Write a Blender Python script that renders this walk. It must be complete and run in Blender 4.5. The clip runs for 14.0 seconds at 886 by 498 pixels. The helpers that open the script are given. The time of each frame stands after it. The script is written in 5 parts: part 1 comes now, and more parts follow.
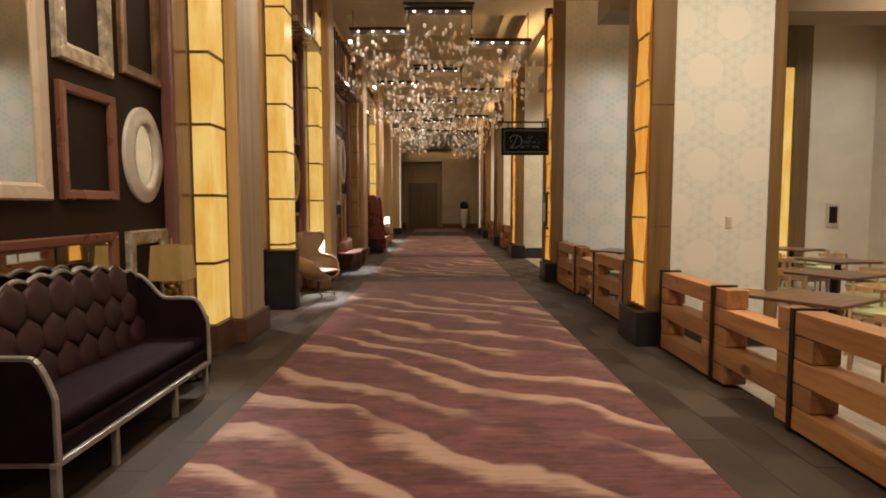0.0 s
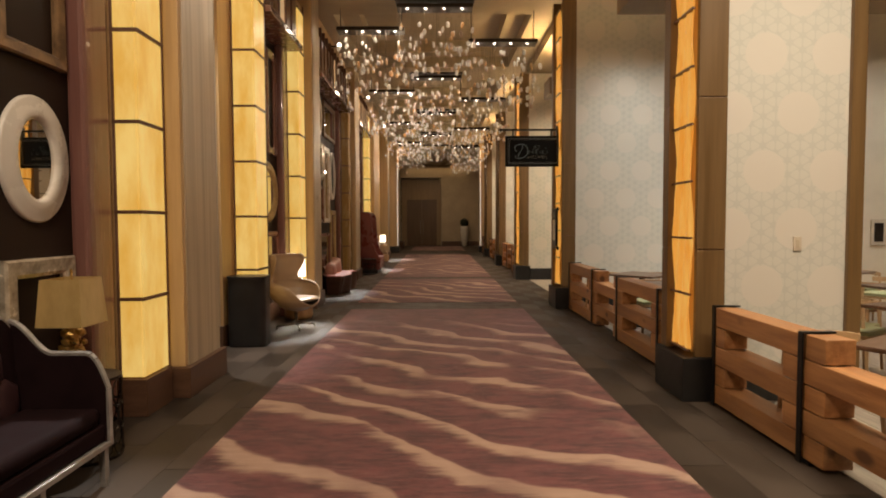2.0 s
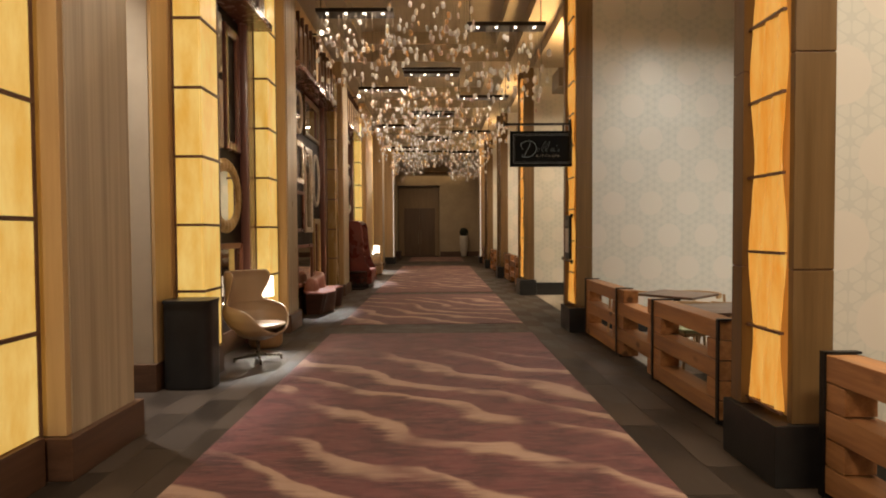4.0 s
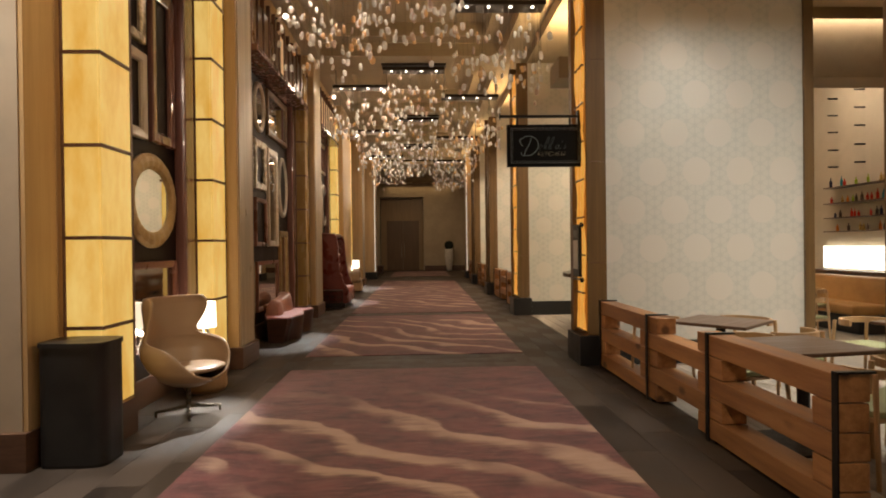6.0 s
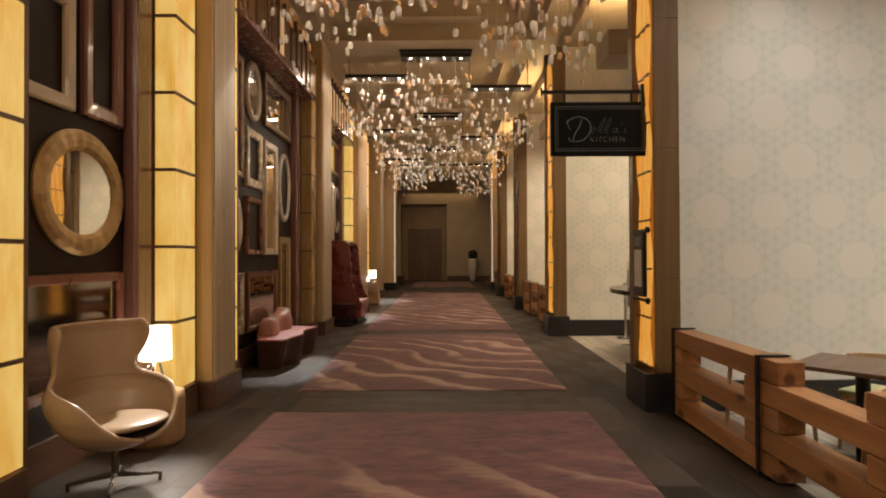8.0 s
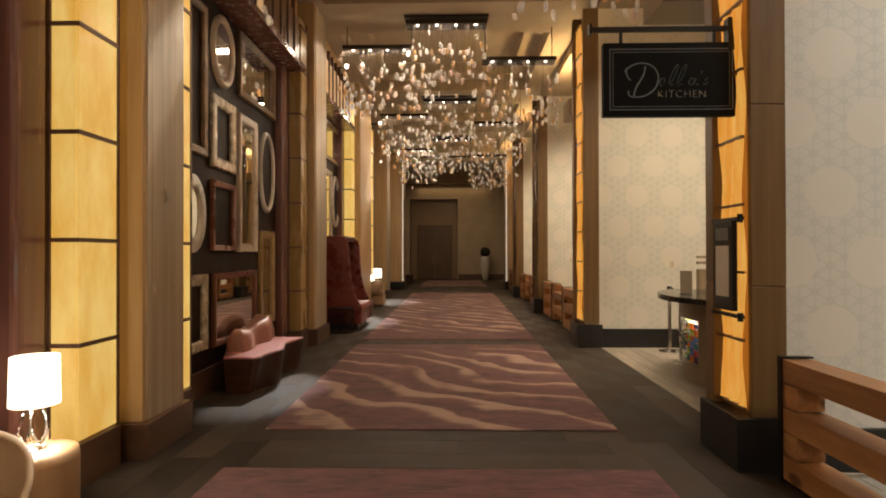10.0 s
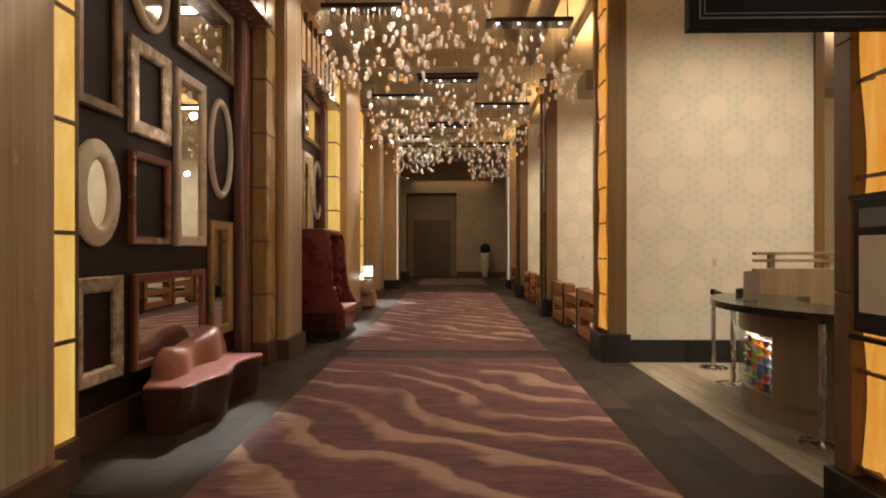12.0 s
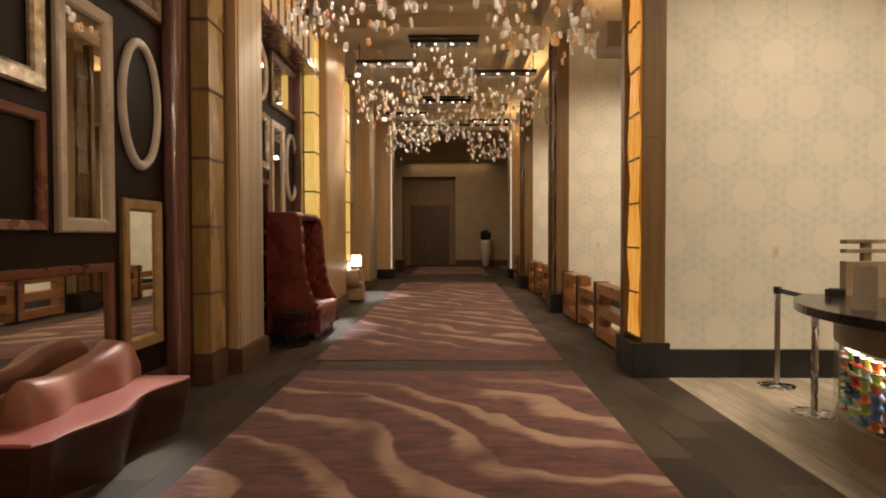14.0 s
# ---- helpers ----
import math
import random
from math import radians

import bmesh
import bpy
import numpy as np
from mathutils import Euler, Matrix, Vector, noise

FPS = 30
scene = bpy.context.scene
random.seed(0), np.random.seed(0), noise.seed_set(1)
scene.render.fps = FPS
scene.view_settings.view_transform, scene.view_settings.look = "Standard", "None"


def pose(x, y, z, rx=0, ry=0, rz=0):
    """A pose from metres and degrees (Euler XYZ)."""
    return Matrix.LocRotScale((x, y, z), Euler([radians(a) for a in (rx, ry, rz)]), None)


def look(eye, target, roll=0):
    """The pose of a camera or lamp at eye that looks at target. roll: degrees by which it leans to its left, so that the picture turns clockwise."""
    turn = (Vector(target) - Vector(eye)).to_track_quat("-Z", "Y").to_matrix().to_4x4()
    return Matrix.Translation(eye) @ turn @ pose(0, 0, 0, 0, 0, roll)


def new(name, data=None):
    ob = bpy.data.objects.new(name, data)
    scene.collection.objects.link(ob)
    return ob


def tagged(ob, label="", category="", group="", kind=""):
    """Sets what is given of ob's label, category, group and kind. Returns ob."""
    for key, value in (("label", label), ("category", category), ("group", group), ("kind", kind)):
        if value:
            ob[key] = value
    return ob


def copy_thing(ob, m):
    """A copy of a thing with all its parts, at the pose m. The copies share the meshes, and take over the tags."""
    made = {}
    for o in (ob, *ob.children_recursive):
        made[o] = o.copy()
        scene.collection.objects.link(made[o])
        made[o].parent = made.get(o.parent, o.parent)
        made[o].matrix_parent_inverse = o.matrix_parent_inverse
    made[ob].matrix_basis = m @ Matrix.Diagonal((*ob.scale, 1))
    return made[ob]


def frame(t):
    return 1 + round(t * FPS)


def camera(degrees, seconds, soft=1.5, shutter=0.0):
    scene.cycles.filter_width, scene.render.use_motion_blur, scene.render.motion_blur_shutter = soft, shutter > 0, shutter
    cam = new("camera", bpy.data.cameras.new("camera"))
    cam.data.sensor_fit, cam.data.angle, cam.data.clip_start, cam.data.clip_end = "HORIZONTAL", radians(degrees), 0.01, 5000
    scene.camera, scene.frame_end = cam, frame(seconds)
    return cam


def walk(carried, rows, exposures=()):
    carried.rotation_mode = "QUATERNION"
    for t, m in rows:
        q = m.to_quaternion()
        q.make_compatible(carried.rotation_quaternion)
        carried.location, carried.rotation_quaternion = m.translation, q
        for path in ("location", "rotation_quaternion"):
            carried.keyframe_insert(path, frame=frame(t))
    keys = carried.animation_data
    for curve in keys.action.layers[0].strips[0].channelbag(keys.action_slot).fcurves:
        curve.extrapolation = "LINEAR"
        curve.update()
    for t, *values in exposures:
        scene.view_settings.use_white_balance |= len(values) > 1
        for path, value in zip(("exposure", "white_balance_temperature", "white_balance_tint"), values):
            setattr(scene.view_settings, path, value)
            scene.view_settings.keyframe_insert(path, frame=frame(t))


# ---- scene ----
cam = camera(75.0, 14.0, soft=1.9)
METRES, EYE, TILT, LEAN, TURN = 10.5, 1.5, 0.0, 0.0, -0.5
ROWS = [
    (0.0, 0.0, 0.0, 0.0, -0.0, -4.22, 0.06),
    (0.5, 0.0022, 0.0304, 0.0009, -0.06, -3.99, 0.09),
    (1.0, -0.0006, 0.0608, 0.0012, -0.25, -3.52, 0.1),
    (1.5, 0.0028, 0.0906, 0.0012, -0.05, -2.95, 0.19),
    (2.0, 0.0052, 0.1217, 0.0014, 0.03, -2.55, 0.24),
    (2.5, 0.0053, 0.1548, 0.0024, -0.05, -2.4, 0.32),
    (3.0, 0.0088, 0.1896, 0.0015, 0.07, -2.22, 0.35),
    (5.5, 0.0127, 0.3683, 0.0014, -0.91, -0.59, 0.56),
    (6.0, 0.0121, 0.4034, 0.0018, -1.55, -0.31, 0.69),
    (6.5, 0.014, 0.4398, 0.0016, -1.54, 0.09, 0.52),
    (7.0, 0.0147, 0.4765, 0.0016, -0.89, 0.3, 0.33),
    (7.5, 0.0134, 0.514, 0.0023, -0.07, 0.46, 0.21),
    (8.0, 0.014, 0.5513, 0.0021, 0.75, 0.63, 0.26),
    (10.5, 0.0103, 0.7361, 0.0023, 1.83, 0.35, 0.13),
    (11.0, 0.0095, 0.7736, 0.0024, 1.46, 0.43, 0.19),
    (11.5, 0.0102, 0.8106, 0.0016, 1.52, 0.36, 0.1),
    (12.0, 0.01, 0.8484, 0.0004, 1.67, 0.06, 0.06),
    (12.5, 0.0108, 0.8848, 0.0005, 1.75, -0.37, 0.02),
    (13.0, 0.0119, 0.923, 0.0007, 1.84, -0.65, 0.02),
    (13.5, 0.0121, 0.961, 0.0009, 1.72, -0.95, 0.1),
    (14.0, 0.0144, 0.9989, 0.0007, 1.67, -1.25, 0.12),
]
walk(cam, [(t, pose(0, 0, EYE, TILT, LEAN, TURN) @ pose(METRES * x, METRES * y, METRES * z, 90 + pitch, roll, yaw)) for t, x, y, z, yaw, pitch, roll in ROWS])

# ---- world, lights ----
world = bpy.data.worlds.new("world")
world.use_nodes = True
world.node_tree.nodes["Background"].inputs[0].default_value = (1.0, 0.75, 0.5, 1)
world.node_tree.nodes["Background"].inputs[1].default_value = 0.008
scene.world = world

PIERS = (6.1, 11.4, 16.65, 21.85, 27.05)          # fin walls of the restaurant side
CHANDELIERS = (12.1, 17.3, 22.45, 27.65)
PLATES = ((0.02, 0.0, 5.52, 0.705), (-1.215, 0.38, 5.23, 0.65), (1.335, 0.48, 5.03, 0.67))   # x, y offset, z, half length
CEILING = 5.66
WARM = (1.0, 0.72, 0.42)
SOFT = (1.0, 0.80, 0.60)


def area(name, where, target, power, sx, sy, color=WARM, spread=180):
    lamp = bpy.data.lights.new(name, "AREA")
    lamp.shape, lamp.size, lamp.size_y = "RECTANGLE", sx, sy
    lamp.energy, lamp.color, lamp.spread = power, color, radians(spread)
    new(name, lamp).matrix_world = look(where, target)


def spot(name, where, target, power, cone, color=WARM, blend=0.7, radius=0.04):
    lamp = bpy.data.lights.new(name, "SPOT")
    lamp.energy, lamp.color, lamp.spot_size, lamp.spot_blend, lamp.shadow_soft_size = power, color, radians(cone), blend, radius
    new(name, lamp).matrix_world = look(where, target)


def glow(name, where, power, color=SOFT, radius=0.05):
    lamp = bpy.data.lights.new(name, "POINT")
    lamp.energy, lamp.color, lamp.shadow_soft_size = power, color, radius
    new(name, lamp).location = where


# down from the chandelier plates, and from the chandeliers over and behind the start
for y in CHANDELIERS:
    for (cx, dy, cz, half), share in zip(PLATES, (0.7, 1.7, 0.5)):
        area("chandelier_light", (cx, y + dy, cz - 0.05), (cx, y + dy, 0), share * (7.5 if y < 13 else 18), 2 * half - 0.1, 0.24, SOFT)
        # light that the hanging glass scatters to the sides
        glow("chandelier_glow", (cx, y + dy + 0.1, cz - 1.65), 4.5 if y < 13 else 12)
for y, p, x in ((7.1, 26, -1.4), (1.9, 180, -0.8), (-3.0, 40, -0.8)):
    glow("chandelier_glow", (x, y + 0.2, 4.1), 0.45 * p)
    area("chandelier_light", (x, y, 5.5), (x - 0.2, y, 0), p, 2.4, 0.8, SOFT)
# warm coves at the top of the restaurant soffits
for y in (8.4, 13.7, 18.95, 24.15, 29.3):
    area("cove_light", (2.75, y + 0.3, 4.70), (2.75, y + 0.3, 9), 60, 0.4, 0.5, (1.0, 0.66, 0.3))
area("lobby_cove_light", (0, 39.9, 5.2), (0, 40.2, 4.0), 5, 4.0, 0.3, (1.0, 0.66, 0.32))
for y, reach, p, cone in ((8.8, 5.6, 1500, 24), (14.0, 4.6, 4200, 13), (19.2, 5.5, 2600, 13), (24.4, 4.4, 3400, 18), (29.6, 4.2, 2400, 20)):
    spot("ledge_spot_light", (-2.05, y - 0.16, 5.34), (-1.97, y - reach, 0), p, cone, (0.98, 0.95, 0.90), 0.8)
# restaurant ceiling downlights that wash the papered fins
for y, x, p, tone in ((6.1, 3.0, 88, (1.0, 0.86, 0.66)), (11.4, 3.75, 48, (0.97, 0.98, 0.93)), (16.65, 3.7, 88, (1.0, 0.84, 0.59)), (21.85, 3.6, 92, (1.0, 0.83, 0.58)), (27.05, 3.6, 92, (1.0, 0.83, 0.58)), (11.45, 7.8, 40, (0.96, 0.98, 0.95))):
    area("fin_wash", (x, y - 2.05, 5.4), (x + 0.2, y - 0.75, 0), p, 1.6 if y < 7 else 2.2, 0.3, tone, 100)
spot("fin_accent", (3.3, 10.45, 5.4), (3.3, 11.4, 2.9), 60, 42, (0.96, 0.99, 0.97), 1.0)
# unseen lamp, added to brighten the recess floor and return wall
spot("recess_fill", (-3.0, 7.75, 5.4), (-2.6, 7.75, 0), 1200, 42, (0.98, 0.93, 0.86), 0.9)
for y, tone in ((4.0, SOFT), (9.2, (1.0, 0.93, 0.82)), (14.3, SOFT), (19.5, SOFT)):
    area("restaurant_light", (4.9, y, 5.25), (4.95, y, 0), 38 if y < 5 else 74, 1.6, 1.6, tone, 76)

# unseen second row, added to brighten the bar side and its spill
for y in (7.5, 14.3, 19.5):
    area("restaurant_light", (7.3, y, 5.25), (7.3, y, 0), 105, 1.6, 1.6, SOFT)
# added without a visible fixture, to lift the dark end wall
area("lobby_fill", (0, 36.5, 5.3), (0, 36.5, 0), 62, 2.5, 2.5, WARM)

# ---- materials ----
def shader(name):
    m = bpy.data.materials.new(name)
    m.use_nodes = True
    nt = m.node_tree
    return m, nt, nt.nodes["Principled BSDF"]


def node(nt, kind, **values):
    n = nt.nodes.new(kind)
    for key, value in values.items():
        n.inputs[key].default_value = value
    return n


def math_node(nt, op, a, b=None, c=None):
    n = nt.nodes.new("ShaderNodeMath")
    n.operation = op
    for i, v in enumerate((a, b, c)):
        if v is None:
            continue
        if isinstance(v, (int, float)):
            n.inputs[i].default_value = v
        else:
            nt.links.new(v, n.inputs[i])
    return n.outputs[0]


def mixed(nt, factor, a, b):
    n = nt.nodes.new("ShaderNodeMix")
    n.data_type = "RGBA"
    for i, v in ((0, factor), (6, a), (7, b)):
        if isinstance(v, (int, float)):
            n.inputs[i].default_value = v
        elif isinstance(v, tuple):
            n.inputs[i].default_value = (*v, 1)
        else:
            nt.links.new(v, n.inputs[i])
    return n.outputs[2]


def noise_at(nt, scale, stretch=(1, 1, 1), detail=4.0, rough=0.6, shift=0.0):
    co = nt.nodes.new("ShaderNodeTexCoord")
    mp = node(nt, "ShaderNodeMapping", Scale=stretch, Location=(shift, shift * 0.7, shift * 1.3))
    nt.links.new(co.outputs["Object"], mp.inputs[0])
    tx = node(nt, "ShaderNodeTexNoise", Scale=scale, Detail=detail, Roughness=rough)
    nt.links.new(mp.outputs[0], tx.inputs[0])
    return tx.outputs[0]


def spread_out(nt, value, low, high):
    n = nt.nodes.new("ShaderNodeMapRange")
    n.interpolation_type = "SMOOTHSTEP"
    n.inputs[1].default_value, n.inputs[2].default_value = low, high
    nt.links.new(value, n.inputs[0])
    return n.outputs[0]


def bumped(nt, b, height, strength, distance=0.01):
    n = node(nt, "ShaderNodeBump", Strength=strength, Distance=distance)
    nt.links.new(height, n.inputs["Height"])
    nt.links.new(n.outputs[0], b.inputs["Normal"])


def surface(name, c1, c2, rough=0.5, metal=0.0, scale=6.0, stretch=(1, 1, 1), bump=0.15, fine=60.0, random_tint=0.0, coat=0.0, wear=0.12, spec=0.5):
    """Two-scale mottled surface: c1 to c2 by grain, roughness varied by a second noise, fine bump."""
    m, nt, b = shader(name)
    big = spread_out(nt, noise_at(nt, scale, stretch), 0.3, 0.7)
    small = noise_at(nt, fine, stretch, 3.0, 0.6, 3.1)
    f = math_node(nt, "MULTIPLY_ADD", small, 0.35, math_node(nt, "MULTIPLY", big, 0.75))
    color = mixed(nt, f, c1, c2)
    if random_tint:
        info = nt.nodes.new("ShaderNodeObjectInfo")
        k = math_node(nt, "MULTIPLY_ADD", info.outputs["Random"], random_tint, 1 - random_tint / 2)
        hsv = node(nt, "ShaderNodeHueSaturation")
        nt.links.new(color, hsv.inputs["Color"])
        nt.links.new(k, hsv.inputs["Value"])
        color = hsv.outputs[0]
    nt.links.new(color, b.inputs["Base Color"])
    nt.links.new(math_node(nt, "MULTIPLY_ADD", big, wear, rough - wear / 2), b.inputs["Roughness"])
    b.inputs["Metallic"].default_value = metal
    b.inputs["Coat Weight"].default_value = coat
    b.inputs["Specular IOR Level"].default_value = spec
    if bump:
        bumped(nt, b, small, bump)
    return m


def glowing(name, c1, c2, strength, scale=3.0, stretch=(1, 1, 0.25)):
    m, nt, b = shader(name)
    f = spread_out(nt, noise_at(nt, scale, stretch, 5.0, 0.65), 0.25, 0.75)
    color = mixed(nt, f, c1, c2)
    nt.links.new(color, b.inputs["Emission Color"])
    b.inputs["Base Color"].default_value = (*(0.3 * v for v in c1), 1)
    b.inputs["Roughness"].default_value = 0.3
    b.inputs["Emission Strength"].default_value = strength
    return m


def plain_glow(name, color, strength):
    m, nt, b = shader(name)
    b.inputs["Base Color"].default_value = (*color, 1)
    b.inputs["Emission Color"].default_value = (*color, 1)
    b.inputs["Emission Strength"].default_value = strength
    return m


def carpet_material():
    m, nt, b = shader("dune_carpet")
    co = nt.nodes.new("ShaderNodeTexCoord")
    sep = nt.nodes.new("ShaderNodeSeparateXYZ")
    nt.links.new(co.outputs["Object"], sep.inputs[0])
    x, y = sep.outputs[0], sep.outputs[1]
    warp = math_node(nt, "SUBTRACT", noise_at(nt, 0.55, (1, 1, 1), 1.5, 0.45), 0.5)
    warp2 = math_node(nt, "SUBTRACT", noise_at(nt, 2.2, (1, 0.8, 1), 2.0, 0.5, 5.0), 0.5)
    v = math_node(nt, "MULTIPLY_ADD", x, 0.74, y)
    v = math_node(nt, "MULTIPLY_ADD", warp, 1.7, v)
    v = math_node(nt, "MULTIPLY_ADD", warp2, 0.42, v)
    saw = math_node(nt, "FRACT", math_node(nt, "DIVIDE", v, 0.72))
    streak = math_node(nt, "SUBTRACT", noise_at(nt, 26.0, (0.1, 1, 1), 3.0, 0.7, 9.0), 0.5)
    blot = math_node(nt, "SUBTRACT", noise_at(nt, 4.5, (0.5, 1, 1), 3.0, 0.6, 2.0), 0.5)
    swell = math_node(nt, "SUBTRACT", noise_at(nt, 0.9, (1, 1, 1), 2.0, 0.5, 13.0), 0.5)
    saw2 = math_node(nt, "MULTIPLY_ADD", blot, 0.5, math_node(nt, "MULTIPLY_ADD", streak, 0.42, saw))
    saw2 = math_node(nt, "MULTIPLY_ADD", swell, 0.9, saw2)
    saw = math_node(nt, "MULTIPLY_ADD", streak, 0.03, saw)
    rise = spread_out(nt, saw2, 0.56, 0.84)
    crisp = nt.nodes.new("ShaderNodeMapRange")
    crisp.inputs[1].default_value, crisp.inputs[2].default_value = 0.93, 0.985
    crisp.inputs[3].default_value, crisp.inputs[4].default_value = 1.0, 0.0
    nt.links.new(saw, crisp.inputs[0])
    light = math_node(nt, "MULTIPLY", rise, crisp.outputs[0])
    # the pattern thins out towards the ends of each length of carpet
    ends = None
    for a, bnd in ((9.0, 10.6), (16.0, 16.8)):
        keep = math_node(nt, "SUBTRACT", 1.0, math_node(nt, "MULTIPLY", spread_out(nt, y, a, bnd), spread_out(nt, math_node(nt, "MULTIPLY", y, -1.0), -bnd - 1.9, -bnd - 0.9)))
        ends = keep if ends is None else math_node(nt, "MULTIPLY", ends, keep)
    patch = spread_out(nt, noise_at(nt, 1.3, (1, 0.6, 1), 2.0, 0.5, 7.0), 0.32, 0.52)
    light = math_node(nt, "MULTIPLY", math_node(nt, "MULTIPLY", light, ends), patch)
    mauve = mixed(nt, spread_out(nt, noise_at(nt, 5.0, (0.5, 1, 1), 5.0, 0.72, 4.0), 0.32, 0.68), (0.052, 0.014, 0.0155), (0.158, 0.047, 0.047))
    mauve = mixed(nt, spread_out(nt, noise_at(nt, 40.0, (0.15, 1, 1), 2.0, 0.7, 1.0), 0.45, 0.8), mauve, (0.18, 0.072, 0.066))
    tan = mixed(nt, noise_at(nt, 30.0, (0.12, 1, 1), 3.0, 0.7, 6.0), (0.29, 0.175, 0.125), (0.47, 0.315, 0.235))
    nt.links.new(mixed(nt, light, mauve, tan), b.inputs["Base Color"])
    b.inputs["Roughness"].default_value = 0.95
    b.inputs["Sheen Weight"].default_value = 0.15
    bumped(nt, b, noise_at(nt, 420.0, (1, 1, 1), 2.0, 0.6), 0.5, 0.004)
    return m


def tile_material():
    """Dark long-format floor tile, each of its own tone, with smudges and scuffs."""
    m, nt, b = shader("dark_floor_tile")
    info = nt.nodes.new("ShaderNodeObjectInfo")
    color = mixed(nt, info.outputs["Random"], (0.020, 0.014, 0.010), (0.074, 0.054, 0.040))
    smudge = spread_out(nt, noise_at(nt, 1.4, (1, 0.6, 1), 5.0, 0.65), 0.38, 0.62)
    color = mixed(nt, 0.5, color, mixed(nt, smudge, (0.020, 0.014, 0.010), (0.078, 0.057, 0.043)))
    scuff = spread_out(nt, noise_at(nt, 30.0, (1, 0.12, 1), 3.0, 0.7, 8.0), 0.55, 0.8)
    color = mixed(nt, math_node(nt, "MULTIPLY", scuff, 0.3), color, (0.09, 0.07, 0.055))
    nt.links.new(color, b.inputs["Base Color"])
    nt.links.new(math_node(nt, "MULTIPLY_ADD", smudge, 0.2, 0.5), b.inputs["Roughness"])
    b.inputs["Specular IOR Level"].default_value = 0.2
    bumped(nt, b, noise_at(nt, 60.0), 0.1)
    return m


def wallpaper_material():
    """Pale paper printed with staggered discs on a ground of small triangles; it lies in the x-z plane."""
    m, nt, b = shader("disc_wallpaper")
    co = nt.nodes.new("ShaderNodeTexCoord")
    sep = nt.nodes.new("ShaderNodeSeparateXYZ")
    nt.links.new(co.outputs["Object"], sep.inputs[0])
    u, v = sep.outputs[0], sep.outputs[2]
    du, dv = math_node(nt, "PINGPONG", u, 0.28), math_node(nt, "PINGPONG", v, 0.485)
    def hyp(a, c):
        return math_node(nt, "SQRT", math_node(nt, "ADD", math_node(nt, "MULTIPLY", a, a), math_node(nt, "MULTIPLY", c, c)))
    r = math_node(nt, "MINIMUM", hyp(du, dv), hyp(math_node(nt, "SUBTRACT", 0.28, du), math_node(nt, "SUBTRACT", 0.485, dv)))
    disc = math_node(nt, "SUBTRACT", 1.0, spread_out(nt, r, 0.170, 0.182))
    k = 2 * math.pi / 0.105
    waves = []
    for a in (0, 60, 120):
        s = math_node(nt, "MULTIPLY_ADD", v, k * math.sin(radians(a)), math_node(nt, "MULTIPLY", u, k * math.cos(radians(a))))
        waves.append(math_node(nt, "SINE", s))
    tri = math_node(nt, "ADD", math_node(nt, "ADD", waves[0], waves[1]), waves[2])
    tri = spread_out(nt, math_node(nt, "ABSOLUTE", tri), 0.25, 0.7)
    ground = mixed(nt, tri, (0.50, 0.485, 0.425), (0.56, 0.535, 0.465))
    color = mixed(nt, disc, ground, (0.60, 0.55, 0.475))
    color = mixed(nt, math_node(nt, "MULTIPLY", noise_at(nt, 1.2, (1, 1, 1), 4.0), 0.25), color, (0.50, 0.45, 0.38))
    nt.links.new(color, b.inputs["Base Color"])
    nt.links.new(math_node(nt, "MULTIPLY_ADD", disc, -0.12, 0.62), b.inputs["Roughness"])
    h = math_node(nt, "MULTIPLY_ADD", noise_at(nt, 140.0, (1, 1, 1), 2.0), 0.5, math_node(nt, "MAXIMUM", disc, tri))
    bumped(nt, b, h, 0.12, 0.003)
    return m


def mirror_material(name, tint, rough):
    m, nt, b = shader(name)
    b.inputs["Base Color"].default_value = (*tint, 1)
    b.inputs["Metallic"].default_value = 1.0
    nt.links.new(math_node(nt, "MULTIPLY", noise_at(nt, 3.0), rough), b.inputs["Roughness"])
    return m


def droplet_material(name, color, amber):
    """Blown glass drop: glossy, with light passing through its body."""
    m, nt, b = shader(name)
    tl = node(nt, "ShaderNodeBsdfTranslucent", Color=(*color, 1))
    gl = node(nt, "ShaderNodeBsdfGlossy", Color=(1, 1, 1, 1), Roughness=0.08)
    df = node(nt, "ShaderNodeBsdfDiffuse", Color=(*color, 1))
    m1 = node(nt, "ShaderNodeMixShader", Fac=0.35)
    m2 = node(nt, "ShaderNodeMixShader", Fac=amber)
    nt.links.new(tl.outputs[0], m1.inputs[1])
    nt.links.new(df.outputs[0], m1.inputs[2])
    nt.links.new(m1.outputs[0], m2.inputs[1])
    nt.links.new(gl.outputs[0], m2.inputs[2])
    tr = node(nt, "ShaderNodeBsdfTransparent", Color=(1, 0.97, 0.93, 1))
    m3 = node(nt, "ShaderNodeMixShader", Fac=0.82)
    nt.links.new(tr.outputs[0], m3.inputs[1])
    nt.links.new(m2.outputs[0], m3.inputs[2])
    nt.links.new(m3.outputs[0], nt.nodes["Material Output"].inputs[0])
    return m


